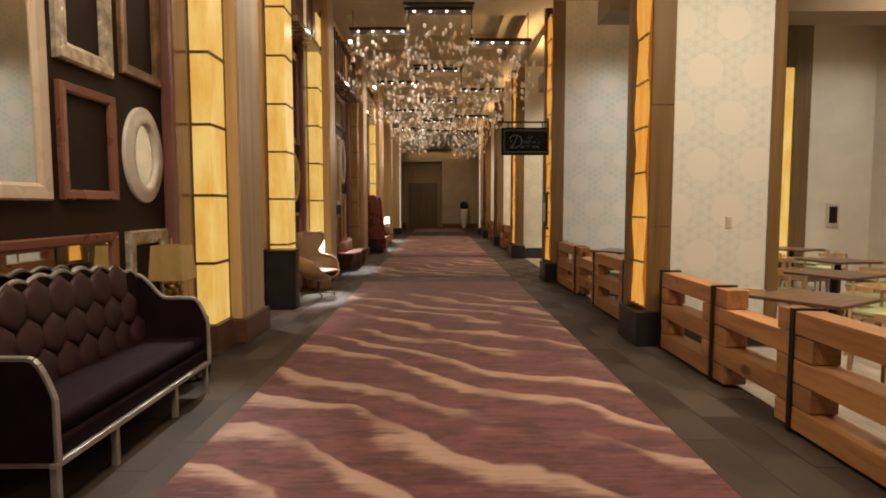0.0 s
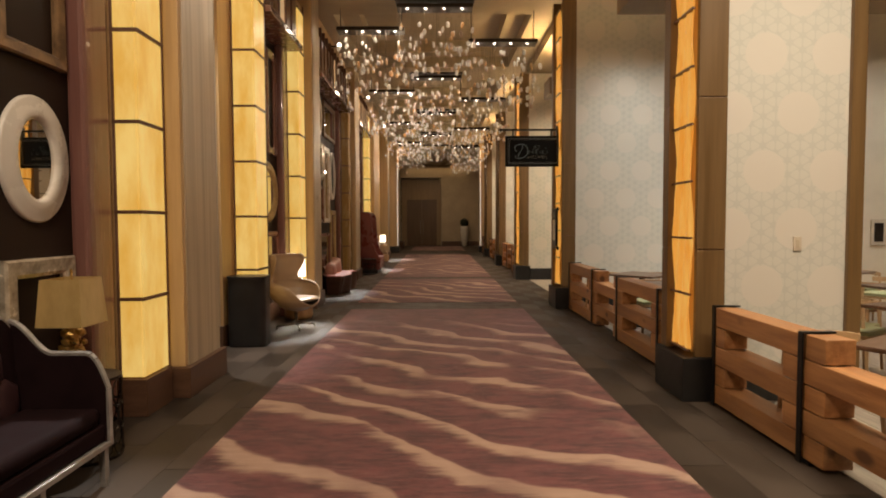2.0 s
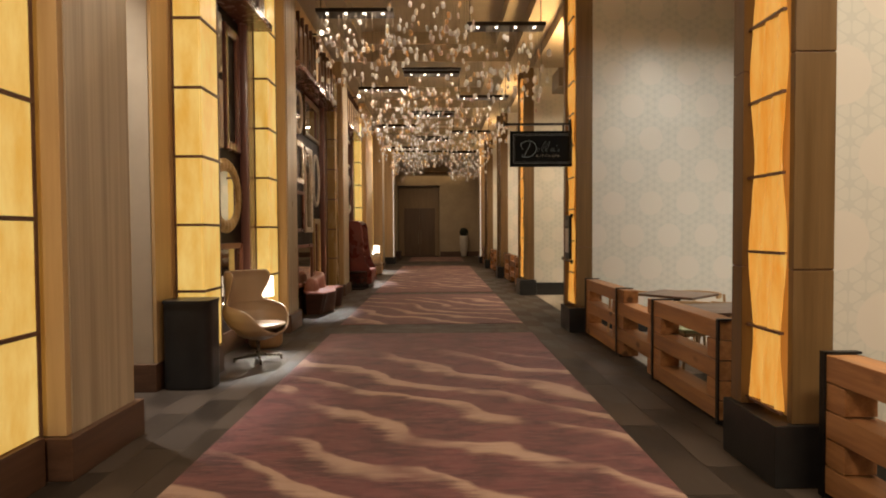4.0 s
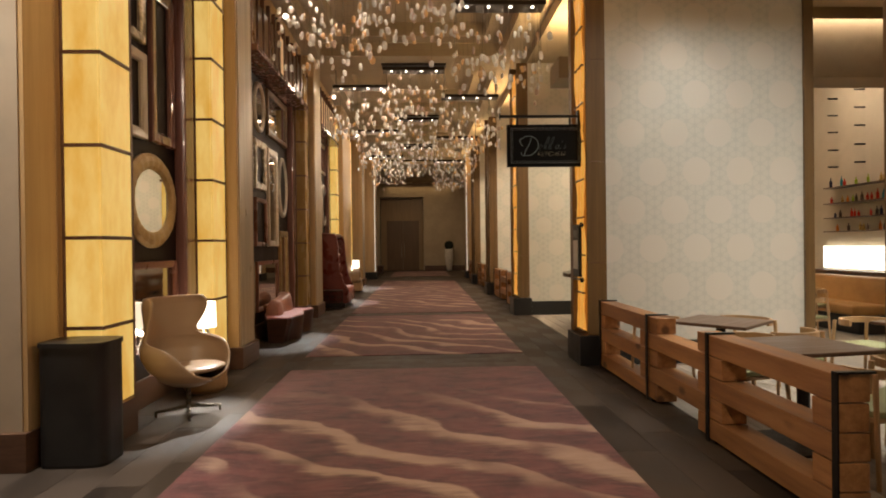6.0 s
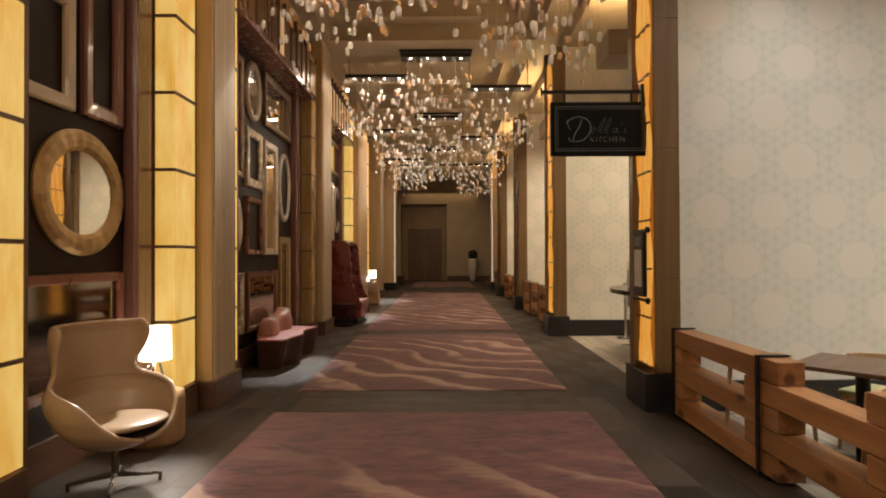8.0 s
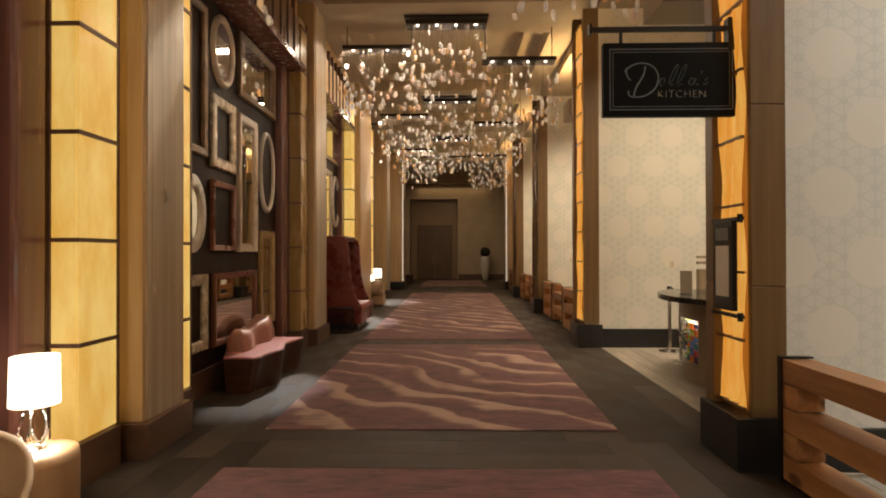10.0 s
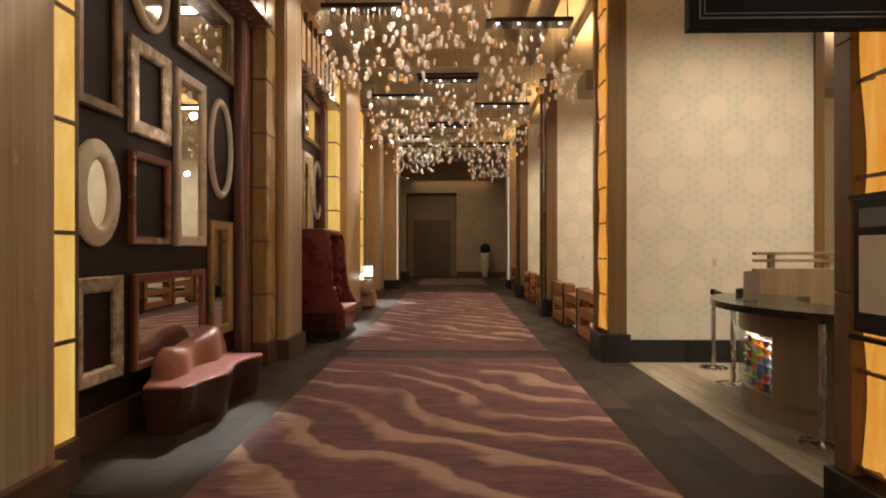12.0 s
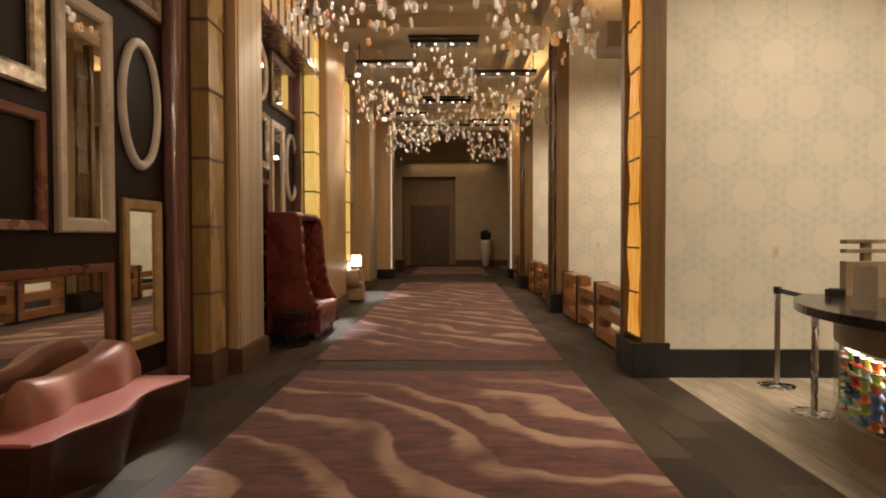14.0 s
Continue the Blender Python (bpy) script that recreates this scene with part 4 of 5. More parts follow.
def drum_table(x, y, r, h, name, label, cat):
    t = thing(name, label, cat)
    part("top", lathe([(r, h - 0.02), (r + 0.005, h - 0.012), (r + 0.004, h)], 32, (x, y, 0)), LATTICE, t)
    part("bottom_ring", lathe([(r, 0), (r, 0.018), (r - 0.02, 0.018)], 32, (x, y, 0)), LATTICE, t)
    rng = random.Random(4)
    n = 11
    for i in range(n):
        for k, zc in enumerate((0.2 * h, 0.5 * h, 0.8 * h)):
            a = 2 * math.pi * (i + 0.5 * (k % 2)) / n
            bm = bmesh.new()
            pts = [(r * math.cos(a + 0.27 * math.cos(p)), r * math.sin(a + 0.27 * math.cos(p)), zc + 0.17 * h * math.sin(p)) for p in (2 * math.pi * j / 9 for j in range(9))]
            for u, v in zip(pts, pts[1:] + pts[:1]):
                add_rod(bm, (x + u[0], y + u[1], u[2]), (x + v[0], y + v[1], v[2]), 0.006, 4)
            part("lattice_ring", bm, LATTICE, t)
    return t


drum_table(-2.22, 5.02, 0.19, 0.53, "drum_table", "black metal drum side table of pierced rings", "side table")
lamp = thing("table_lamp", "gold table lamp with a square parchment shade on the drum table", "lamp")
bm = bmesh.new()
rng = random.Random(2)
for i in range(46):
    z = 0.56 + 0.27 * rng.random()
    a, rr = rng.uniform(0, 6.3), 0.05 + 0.018 * math.sin((z - 0.53) * 10)
    bmesh.ops.create_icosphere(bm, subdivisions=1, radius=rng.uniform(0.018, 0.03), matrix=Matrix.Translation((-2.31 + rr * math.cos(a), 5.02 + rr * math.sin(a), z)))
add_rod(bm, (-2.31, 5.02, 0.535), (-2.31, 5.02, 0.88), 0.045, 10)
part("base", bm, GOLDLEAF, lamp, "nugget-textured gold base")
bm = bmesh.new()
bmesh.ops.create_cone(bm, cap_ends=False, segments=4, radius1=0.205, radius2=0.175, depth=0.3, matrix=Matrix.Translation((-2.31, 5.02, 1.02)) @ Matrix.Rotation(radians(45), 4, "Z"))
part("shade", bm, GOLDSHADE, lamp, "square parchment shade")
part("finial", rod((-2.31, 5.02, 1.16), (-2.31, 5.02, 1.23), 0.008), GOLDLEAF, lamp)


# ---- hexagonal black planter stand before the second lamp ----
stand = thing("plinth_stand", "tall matte black plinth stand against the lit lamp", "plinth")
pts = []
for k in range(48):                               # rounded square in plan
    c, d = math.cos(2 * math.pi * k / 48), math.sin(2 * math.pi * k / 48)
    pts.append((-2.305 + 0.235 * math.copysign(abs(c) ** 0.45, c), 8.495 + 0.17 * math.copysign(abs(d) ** 0.45, d)))
part("body", outline_slab(pts, 0.02, 0.84), BLACKBASE, stand)
part("rim", outline_slab([(x * 1.0 + (0.008 if x > -2.3 else -0.008), y + (0.008 if y > 8.5 else -0.008)) for x, y in pts], 0.84, 0.872), BLACKBASE, stand)
part("foot", outline_slab([(x, y) for x, y in pts], 0, 0.02), STRAP, stand)


# ---- egg chairs ----
def egg_chair(x, y, turn, label):
    c = thing("egg_chair", label, "chair", at=(x, y, 0))
    rows = []
    nv, nu = 40, 36
    for i in range(nv + 1):
        v = i / nv
        z = 0.28 + 0.79 * v
        # half-angle of the shell about its back, width and depth: bowl, arms, waist, wings
        half = np.interp(v, (0, 0.13, 0.165, 0.21, 0.27, 0.33, 0.39, 0.435, 0.465, 0.485, 0.51, 0.56, 0.64, 0.75, 0.86, 0.94, 1.0), (180, 180, 158, 144, 135, 129, 125, 120, 110, 88, 70, 65, 69, 82, 94, 98, 90))
        wide = np.interp(v, (0, 0.04, 0.10, 0.20, 0.32, 0.42, 0.50, 0.62, 0.80, 0.93, 1.0), (0.03, 0.16, 0.25, 0.325, 0.365, 0.38, 0.35, 0.30, 0.305, 0.31, 0.29))
        deep = np.interp(v, (0, 0.04, 0.10, 0.20, 0.32, 0.50, 0.70, 0.90, 1.0), (0.03, 0.15, 0.24, 0.315, 0.345, 0.30, 0.27, 0.25, 0.22))
        back = -0.02 - 0.15 * v
        row = []
        for j in range(nu + 1):
            a = radians(half) * (2 * j / nu - 1)
            lift = 0.0
            if 0.1 < v < 0.5:                     # rim dips at the seat front and rises into the arms
                lift = 0.03 * math.cos(a)
            row.append((wide * math.sin(a), back - deep * math.cos(a) + 0.06, z + lift))
        rows.append(row)
    ob = part("shell", grid_mesh(rows), LEATHER_TAN, c)
    smooth(ob)
    so = ob.modifiers.new("thick", "SOLIDIFY")
    so.thickness, so.offset = 0.032, 1
    ob.modifiers.new("soft", "SUBSURF").render_levels = 1
    bm = bmesh.new()
    bmesh.ops.create_uvsphere(bm, u_segments=24, v_segments=12, radius=1, matrix=Matrix.Translation((0, 0.03, 0.425)) @ Matrix.Rotation(radians(3), 4, "X") @ Matrix.Diagonal((0.30, 0.31, 0.05, 1)))
    smooth(part("seat_cushion", bm, LEATHER_TAN, c))
    bm = rod((0, 0, 0.06), (0, 0, 0.31), 0.024, 12)
    add_rod(bm, (0, 0, 0.30), (0, 0, 0.33), 0.10, 16, 0.13)
    part("stem", bm, CHROMEDARK, c, "dark bronze stem")
    for k in range(4):
        a = radians(45 + 90 * k)
        bm = rod((0, 0, 0.075), (0.28 * math.cos(a), 0.28 * math.sin(a), 0.045), 0.02, 6, 0.012)
        add_rod(bm, (0.27 * math.cos(a), 0.27 * math.sin(a), 0), (0.27 * math.cos(a), 0.27 * math.sin(a), 0.05), 0.012, 8)
        part("foot", bm, CHROMEDARK, c)
    c.rotation_euler = (0, 0, radians(turn))


egg_chair(-2.01, 9.64, -112, "tan leather egg chair on a four-star bronze base")


def cage_lamp(x, y, z, s, label):
    lamp = thing("table_lamp", label, "lamp")
    bm = bmesh.new()
    rings = [[(0, 0, 0.02)], [(0.07 * math.cos(a), 0.07 * math.sin(a), 0.09) for a in (2 * math.pi * k / 5 for k in range(5))], [(0.035 * math.cos(a), 0.035 * math.sin(a), 0.22) for a in (2 * math.pi * k / 5 for k in range(5))]]
    foot = [(0.05 * math.cos(2 * math.pi * k / 5 + 0.6), 0.05 * math.sin(2 * math.pi * k / 5 + 0.6), 0.006) for k in range(5)]
    for k in range(5):
        for a, b in ((foot[k], rings[1][k]), (rings[1][k], rings[2][k]), (foot[k], foot[(k + 1) % 5]), (rings[2][k], rings[2][(k + 1) % 5]), (rings[1][(k + 1) % 5], foot[k])):
            add_rod(bm, (x + a[0] * s, y + a[1] * s, z + a[2] * s), (x + b[0] * s, y + b[1] * s, z + b[2] * s), 0.006, 5)
    part("wire_base", bm, STEEL, lamp, "faceted steel wire base")
    part("stem", rod((x, y, z + 0.2 * s), (x, y, z + 0.3 * s), 0.008), STEEL, lamp)
    part("shade", lathe([(0.125, 0.23 * s), (0.12, 0.23 * s + 0.27)], 28, (x, y, z)), SHADE, lamp, "glowing white drum shade")
    return lamp


def block_table(x, y, r, h, label):
    t = thing("drum_stool_table", label, "side table")
    smooth(part("body", lathe([(r * 0.86, 0), (r, 0.05), (r, h - 0.05), (r * 0.96, h)], 28, (x, y, 0)), OAK, t))


block_table(-2.18, 10.52, 0.22, 0.42, "low round honey oak drum table")
cage_lamp(-2.2, 10.55, 0.422, 1.1, "lit lamp with white shade and steel wire base")
area("reading_lamp_light", (-2.2, 10.55, 0.62), (-2.0, 10.2, 0), 12, 0.2, 0.2, (1.0, 0.9, 0.74))


# ---- wavy bench ----
def wavy_bench():
    b = thing("wavy_bench", "cherry wood wave bench with salmon leather seat and blush humped back", "bench")
    y0, y1 = 13.46, 15.02
    n = 48
    back = XL + 0.08

    def loop(inset, z, sway=0.045):
        """Plan outline: a waved front, a straight back that draws in at the near end."""
        pts = []
        for k in range(n + 1):
            t = k / n
            x = -1.90 + sway * math.cos(2 * math.pi * (t - 0.39) / 0.57) - 0.07 * max(0, 1 - t / 0.06)
            pts.append((x - inset, y0 + inset + (y1 - y0 - 2 * inset) * t, z))
        return pts + [(back, y1 - inset, z), (back, y0 + 0.5, z), (-2.31, y0 + inset, z)]

    def lofted(rows):
        bm = grid_mesh(rows, True)
        bm.verts.ensure_lookup_table()
        m = len(rows[0])
        bm.faces.new(bm.verts[:m][::-1])
        bm.faces.new(bm.verts[-m:])
        bmesh.ops.recalc_face_normals(bm, faces=bm.faces[:])
        return bm

    part("base", lofted([loop(0.075, 0.0, 0.075), loop(0.05, 0.12, 0.068), loop(0.018, 0.28, 0.055), loop(0.0, 0.385)]), CHERRY, b)
    part("seat", lofted([loop(0.008, 0.388), loop(0.004, 0.398), loop(0.016, 0.41), loop(0.05, 0.414)]), LEATHER_PINK, b)
    # humped back: a leaning slab with a waved top that dips once and swells towards the far end
    rows = []
    m = 44
    for i in range(m + 1):
        t = i / m
        y = 13.76 + 1.22 * t
        h = 0.655 - 0.03 * math.sin(math.pi * min(1, t / 0.62)) ** 2 + 0.07 * math.exp(-((t - 0.80) / 0.19) ** 2)
        h -= 0.10 * max(0, (t - 0.93) / 0.07) ** 2 + 0.07 * max(0, (0.05 - t) / 0.05) ** 2
        sway = 0.035 * math.cos(2 * math.pi * (t - 0.13) / 0.55)
        thick = 0.15 + 0.06 * math.exp(-((t - 0.78) / 0.2) ** 2)
        xf = -2.20 + sway
        rows.append([(xf, y, 0.40), (xf - 0.01, y, 0.52), (xf - 0.02, y, h - 0.06), (xf - 0.045, y, h - 0.015), (xf - 0.09, y, h), (xf - thick, y, h + 0.012), (xf - thick - 0.05, y, h - 0.05), (xf - thick - 0.06, y, 0.40)])
    bm = grid_mesh(rows)
    bm.verts.ensure_lookup_table()
    bm.faces.new(bm.verts[:8])
    bm.faces.new(bm.verts[-8:])
    bmesh.ops.recalc_face_normals(bm, faces=bm.faces[:])
    ob = smooth(part("backrest", bm, LEATHER_ROSE, b, "blush leather humped back"))
    ob.modifiers.new("soft", "BEVEL").width = 0.012


wavy_bench()


# ---- tall porter chair ----
def porter_chair():
    c = thing("porter_chair", "tall oxblood leather porter chair with a hooded tufted back", "chair")
    y0, y1, xb = 18.72, 20.05, -2.46
    # side profile, floor to hood: (front x, z)
    prof = [(-1.72, 0.12), (-1.72, 0.42), (-1.745, 0.50), (-1.80, 0.60), (-1.855, 0.72), (-1.90, 0.88), (-1.93, 1.1), (-1.95, 1.4), (-1.965, 1.66), (-2.0, 1.78), (-2.08, 1.84)]
    for y, s in ((y0, 1), (y1, -1)):
        rows = [[(xb, y, z) for x, z in prof], [(x, y, z) for x, z in prof], [(x, y + 0.09 * s, z) for x, z in prof], [(xb, y + 0.09 * s, z) for x, z in prof]]
        side = part("side_panel", grid_mesh(rows), LEATHER_RED, c)
        bm = bmesh.new()
        pts = [(x, y + 0.045 * s, z) for x, z in prof]
        for a, b in zip(pts, pts[1:]):
            add_rod(bm, a, b, 0.024, 8)
        smooth(part("roll", bm, LEATHER_RED, side))
    part("back_panel", box(xb, xb + 0.08, y0 + 0.09, y1 - 0.09, 0.12, 1.78, 0.01), LEATHER_RED, c)
    smooth(part("hood", box(xb, -2.02, y0, y1, 1.76, 1.87, 0.05), LEATHER_RED, c))
    # tufted lining
    bm = bmesh.new()
    bmesh.ops.create_uvsphere(bm, u_segments=8, v_segments=6, radius=1, matrix=Matrix.Diagonal((0.014, 0.092, 0.088, 1)) @ Matrix.Rotation(radians(45), 4, "X"))
    for f in bm.faces:
        f.smooth = True
    tuft = mesh_of(bm, "tuft", LEATHER_RED)
    for r in range(10):
        for k in range(8):
            y = y0 + 0.17 + 0.135 * k + (0.067 if r % 2 else 0)
            if y < y1 - 0.14:
                shared("tuft", tuft, c, Matrix.Translation((xb + 0.09, y, 0.62 + 0.12 * r)))
    for r in range(9):
        for k in range(3):
            z = 0.72 + 0.115 * r
            x = xb + 0.14 + 0.12 * k + (0.06 if r % 2 else 0)
            if x < -2.04:
                shared("tuft", tuft, c, Matrix.Translation((x, y1 - 0.1, z)) @ Matrix.Rotation(radians(90), 4, "Z"))
    smooth(part("seat_cushion", box(xb + 0.1, -1.69, y0 + 0.1, y1 - 0.1, 0.36, 0.5, 0.04), LEATHER_PINK, c, "salmon leather seat cushion"))
    part("apron", box(xb + 0.02, -1.71, y0 + 0.095, y1 - 0.095, 0.12, 0.355, 0.01), LEATHER_RED, c)
    part("plinth", box(xb + 0.04, -1.78, y0 + 0.05, y1 - 0.05, 0, 0.118), BLACKBASE, c)


porter_chair()
drum_table(-2.04, 18.44, 0.24, 0.47, "drum_stool", "dark drum stool of bronze bamboo-like rods", "stool")


# ---- far seating ----
def tub_chair(x, y):
    c = thing("tub_chair", "cream leather tub chair with an oak block base", "chair")
    part("base", box(x - 0.3, x + 0.28, y - 0.3, y + 0.3, 0.04, 0.32, 0.02), OAK, c)
    rows = []
    for z, r in ((0.32, 0.34), (0.45, 0.37), (0.62, 0.36), (0.72, 0.30)):
        rows.append([(x - 0.02 + r * math.cos(a), y + r * math.sin(a), z) for a in (radians(50 + 260 * j / 18) for j in range(19))])
    ob = smooth(part("shell", grid_mesh(rows), LEATHER_TAN, c))
    so = ob.modifiers.new("thick", "SOLIDIFY")
    so.thickness = 0.09
    smooth(part("seat_cushion", box(x - 0.25, x + 0.27, y - 0.25, y + 0.25, 0.32, 0.44, 0.05), LEATHER_TAN, c))
    for dx in (-0.25, 0.22):
        for dy in (-0.25, 0.25):
            part("leg", rod((x + dx, y + dy, 0), (x + dx, y + dy, 0.06), 0.02), LATTICE, c)


tub_chair(-2.18, 24.0)
block_table(-2.2, 24.75, 0.2, 0.5, "low round oak drum table beside the tub chair")
cage_lamp(-2.2, 24.75, 0.502, 1.2, "lit lamp with white shade beside the tub chair")
area("reading_lamp_light", (-2.1, 24.75, 0.75), (-1.7, 23.6, 0), 8, 0.2, 0.2, (1.0, 0.9, 0.74))
vase = thing("planter", "tall white urn planter with a clipped dark topiary ball", "plant")
smooth(part("urn", lathe([(0.13, 0), (0.16, 0.05), (0.23, 0.5), (0.27, 0.95), (0.26, 1.2), (0.23, 1.32), (0.2, 1.32)], 28, (1.8, 39.7, 0)), CERAMIC, vase))
bm = bmesh.new()
rng = random.Random(8)
bmesh.ops.create_icosphere(bm, subdivisions=3, radius=0.25, matrix=Matrix.Translation((1.8, 39.7, 1.55)))
for i in range(900):
    d = Vector((rng.gauss(0, 1), rng.gauss(0, 1), rng.gauss(0, 1))).normalized()
    p = Vector((1.8, 39.7, 1.55)) + d * rng.uniform(0.24, 0.29)
    side = d.orthogonal().normalized() * 0.018
    up = d.cross(side).normalized() * 0.03
    bm.faces.new([bm.verts.new(p + q) for q in (-side, up + d * 0.02, side)])
part("topiary_ball", bm, BOXWOOD, vase)
con = thing("console_bench", "small dark cherry bench by the far portal", "bench")
part("top", box(-2.45, -1.95, 35.4, 36.6, 0.42, 0.47, 0.01), CHERRY, con)
part("body", box(-2.43, -1.99, 35.42, 36.58, 0.1, 0.418), CHERRY, con)
for dx in (-2.4, -2.02):
    for dy in (35.46, 36.54):
        part("leg", rod((dx, dy, 0), (dx, dy, 0.11), 0.02), LATTICE, con)


# ---- hanging sign and menu case on the entrance pier ----
def letters(text, size, material, m, parent, name, shear=0.0, thick=0.0):
    cu = bpy.data.curves.new(name, "FONT")
    cu.body, cu.size, cu.extrude, cu.align_x, cu.shear, cu.offset = text, size, 0.002, "LEFT", shear, thick
    cu.space_character = 1.12
    ob = new(name, cu)
    ob.matrix_world = m
    dg = bpy.context.evaluated_depsgraph_get()
    me = bpy.data.meshes.new_from_object(ob.evaluated_get(dg))
    bpy.data.objects.remove(ob)
    bpy.data.curves.remove(cu)
    me.materials.clear()
    me.materials.append(material)
    out = new(name, me)
    out.parent, out.matrix_basis = parent, m
    return out


sign = thing("hanging_sign", "black hanging sign with thin double border and KITCHEN lettering", "sign")
SY = 11.62
part("arm", box(1.18, 2.2, SY - 0.018, SY + 0.018, 3.15, 3.185, 0.003), STRAP, sign)
part("arm_cap", box(1.165, 1.182, SY - 0.03, SY + 0.03, 3.13, 3.205), STRAP, sign)
part("wall_plate", box(2.17, 2.215, SY - 0.04, SY + 0.04, 3.0, 3.24, 0.004), STRAP, sign)
for x in (1.4, 2.08):
    part("hanger", box(x - 0.012, x + 0.012, SY - 0.008, SY + 0.008, 3.05, 3.152), STRAP, sign)
board = part("board", box(1.265, 2.25, SY - 0.03, SY + 0.03, 2.52, 3.06, 0.004), SIGNFACE, sign)
for inset, w in ((0.045, 0.007), (0.068, 0.004)):
    x0, x1, z0, z1 = 1.265 + inset, 2.25 - inset, 2.52 + inset, 3.06 - inset
    for bx in ((x0, x1, z0, z0 + w), (x0, x1, z1 - w, z1), (x0, x0 + w, z0, z1), (x1 - w, x1, z0, z1)):
        part("border_line", box(bx[0], bx[1], SY - 0.034, SY - 0.0302, bx[2], bx[3]), SIGNLINE, board)
UP = Matrix.Rotation(radians(90), 4, "X")
letters("KITCHEN", 0.078, SIGNGOLD, Matrix.Translation((1.655, SY - 0.032, 2.655)) @ UP, board, "lettering", 0, -0.0025)
def stroke(pts, r, paint):
    """One pen stroke of the hand-written name, a tube of paint."""
    rows = []
    for i, (x, z) in enumerate(pts):
        xa, za = pts[max(0, i - 1)]
        xb, zb = pts[min(len(pts) - 1, i + 1)]
        k = r / max(1e-6, math.hypot(xb - xa, zb - za))
        nx, nz = -(zb - za) * k, (xb - xa) * k
        rows.append([(x + nx, SY - 0.031, z + nz), (x, SY - 0.036, z), (x - nx, SY - 0.031, z - nz)])
    part("script_stroke", grid_mesh(rows), paint, board)
def oval(cx, cz, rx, rz, a0, a1, lean=0.35):
    return [(cx + rx * math.cos(a) + lean * rz * math.sin(a), cz + rz * math.sin(a)) for a in (radians(a0 + (a1 - a0) * i / 18) for i in range(19))]
stroke([(1.570 - 0.080 * t + 0.010 * math.sin(t * 6), 2.885 - 0.215 * t) for t in (i / 8 for i in range(9))], 0.0055, SIGNTEAL)
stroke(oval(1.53, 2.785, 0.135, 0.125, 152, -92, 0.12), 0.0055, SIGNTEAL)
stroke(oval(1.455, 2.835, 0.022, 0.05, 120, 275, -0.2), 0.0045, SIGNTEAL)
stroke(oval(1.49, 2.69, 0.045, 0.03, 150, 290, 0.0), 0.0045, SIGNTEAL)
stroke(oval(1.692, 2.772, 0.017, 0.027, -20, 300), 0.0035, SIGNDIM)
for cx in (1.775, 1.835):
    stroke(oval(cx, 2.825, 0.014, 0.072, -60, 250, 0.45), 0.0035, SIGNDIM)
    stroke([(cx - 0.035, 2.765), (cx - 0.022, 2.746), (cx + 0.004, 2.752)], 0.0035, SIGNDIM)
stroke(oval(1.905, 2.771, 0.019, 0.024, 40, 400), 0.0035, SIGNDIM)
stroke([(1.938, 2.797), (1.926, 2.758), (1.942, 2.747), (1.958, 2.757)], 0.0035, SIGNDIM)
stroke([(1.982, 2.852), (1.974, 2.828)], 0.0035, SIGNDIM)
stroke([(2.022, 2.795), (2.002, 2.782), (2.022, 2.766), (2.008, 2.748), (1.988, 2.756)], 0.0035, SIGNDIM)

menu = thing("menu_case", "slim black menu case with a pale printed sheet", "sign")
part("case", box(2.15, 2.188, 11.50, 11.80, 1.10, 1.75, 0.006), STRAP, menu)
part("sheet", box(2.144, 2.1495, 11.55, 11.75, 1.20, 1.57), CARD, menu, "pale printed menu sheet")
part("header", box(2.144, 2.1495, 11.55, 11.75, 1.61, 1.70), SIGNLINE, menu)
for z in (1.07, 1.76):
    part("bracket", box(2.152, 2.188, 11.40, 11.84, z - 0.012, z + 0.012), STRAP, menu)
    part("knob", rod((2.16, 11.405, z - 0.03), (2.16, 11.405, z + 0.03), 0.02), STRAP, menu)


# ---- host kiosk ----
def arc(r, a0, a1, n, cx=4.2, cy=14.2):
    return [(cx - r * math.cos(radians(a0 + (a1 - a0) * i / n)), cy + r * math.sin(radians(a0 + (a1 - a0) * i / n))) for i in range(n + 1)]


kiosk = thing("host_kiosk", "curved taupe oak host counter with black top and lit cups", "counter")
part("plinth", outline_slab(arc(1.27, -44, 58, 24) + [(4.4, 15.1), (4.4, 13.4)], 0, 0.2), KIOSK, kiosk)
part("body_end", outline_slab(arc(1.3, -46, -11, 14) + arc(0.85, -11, -46, 14), 0.2, 0.955), KIOSK, kiosk)
part("body_back", outline_slab(arc(0.9, -10.8, 58, 14) + arc(0.84, 58, -10.8, 14), 0.2, 0.955), KIOSK, kiosk)
part("display_head", outline_slab(arc(1.3, -10.8, 58, 14) + arc(0.9, 58, -10.8, 14), 0.74, 0.955), KIOSK, kiosk)
part("display_light", outline_slab(arc(1.2, -8, 54, 14) + arc(1.0, 54, -8, 14), 0.728, 0.739), CASELIGHT, kiosk, "bright display lighting")
g = part("display_glass", outline_slab(arc(1.298, -10.6, 57, 20) + arc(1.292, 57, -10.6, 20), 0.205, 0.738), CLEAR, kiosk, "curved clear glass")
g.visible_shadow = False
part("countertop", outline_slab(arc(1.56, -52, 48, 30) + [(3.2, 15.42)] + arc(0.8, 62, -52, 20), 0.957, 1.02), COUNTER, kiosk, "black granite countertop")
bm = bmesh.new()
smooth(part("cup_shelf", outline_slab(arc(1.28, -10, 56, 14) + arc(0.91, 56, -10, 14), 0.2, 0.215), KIOSK, kiosk))
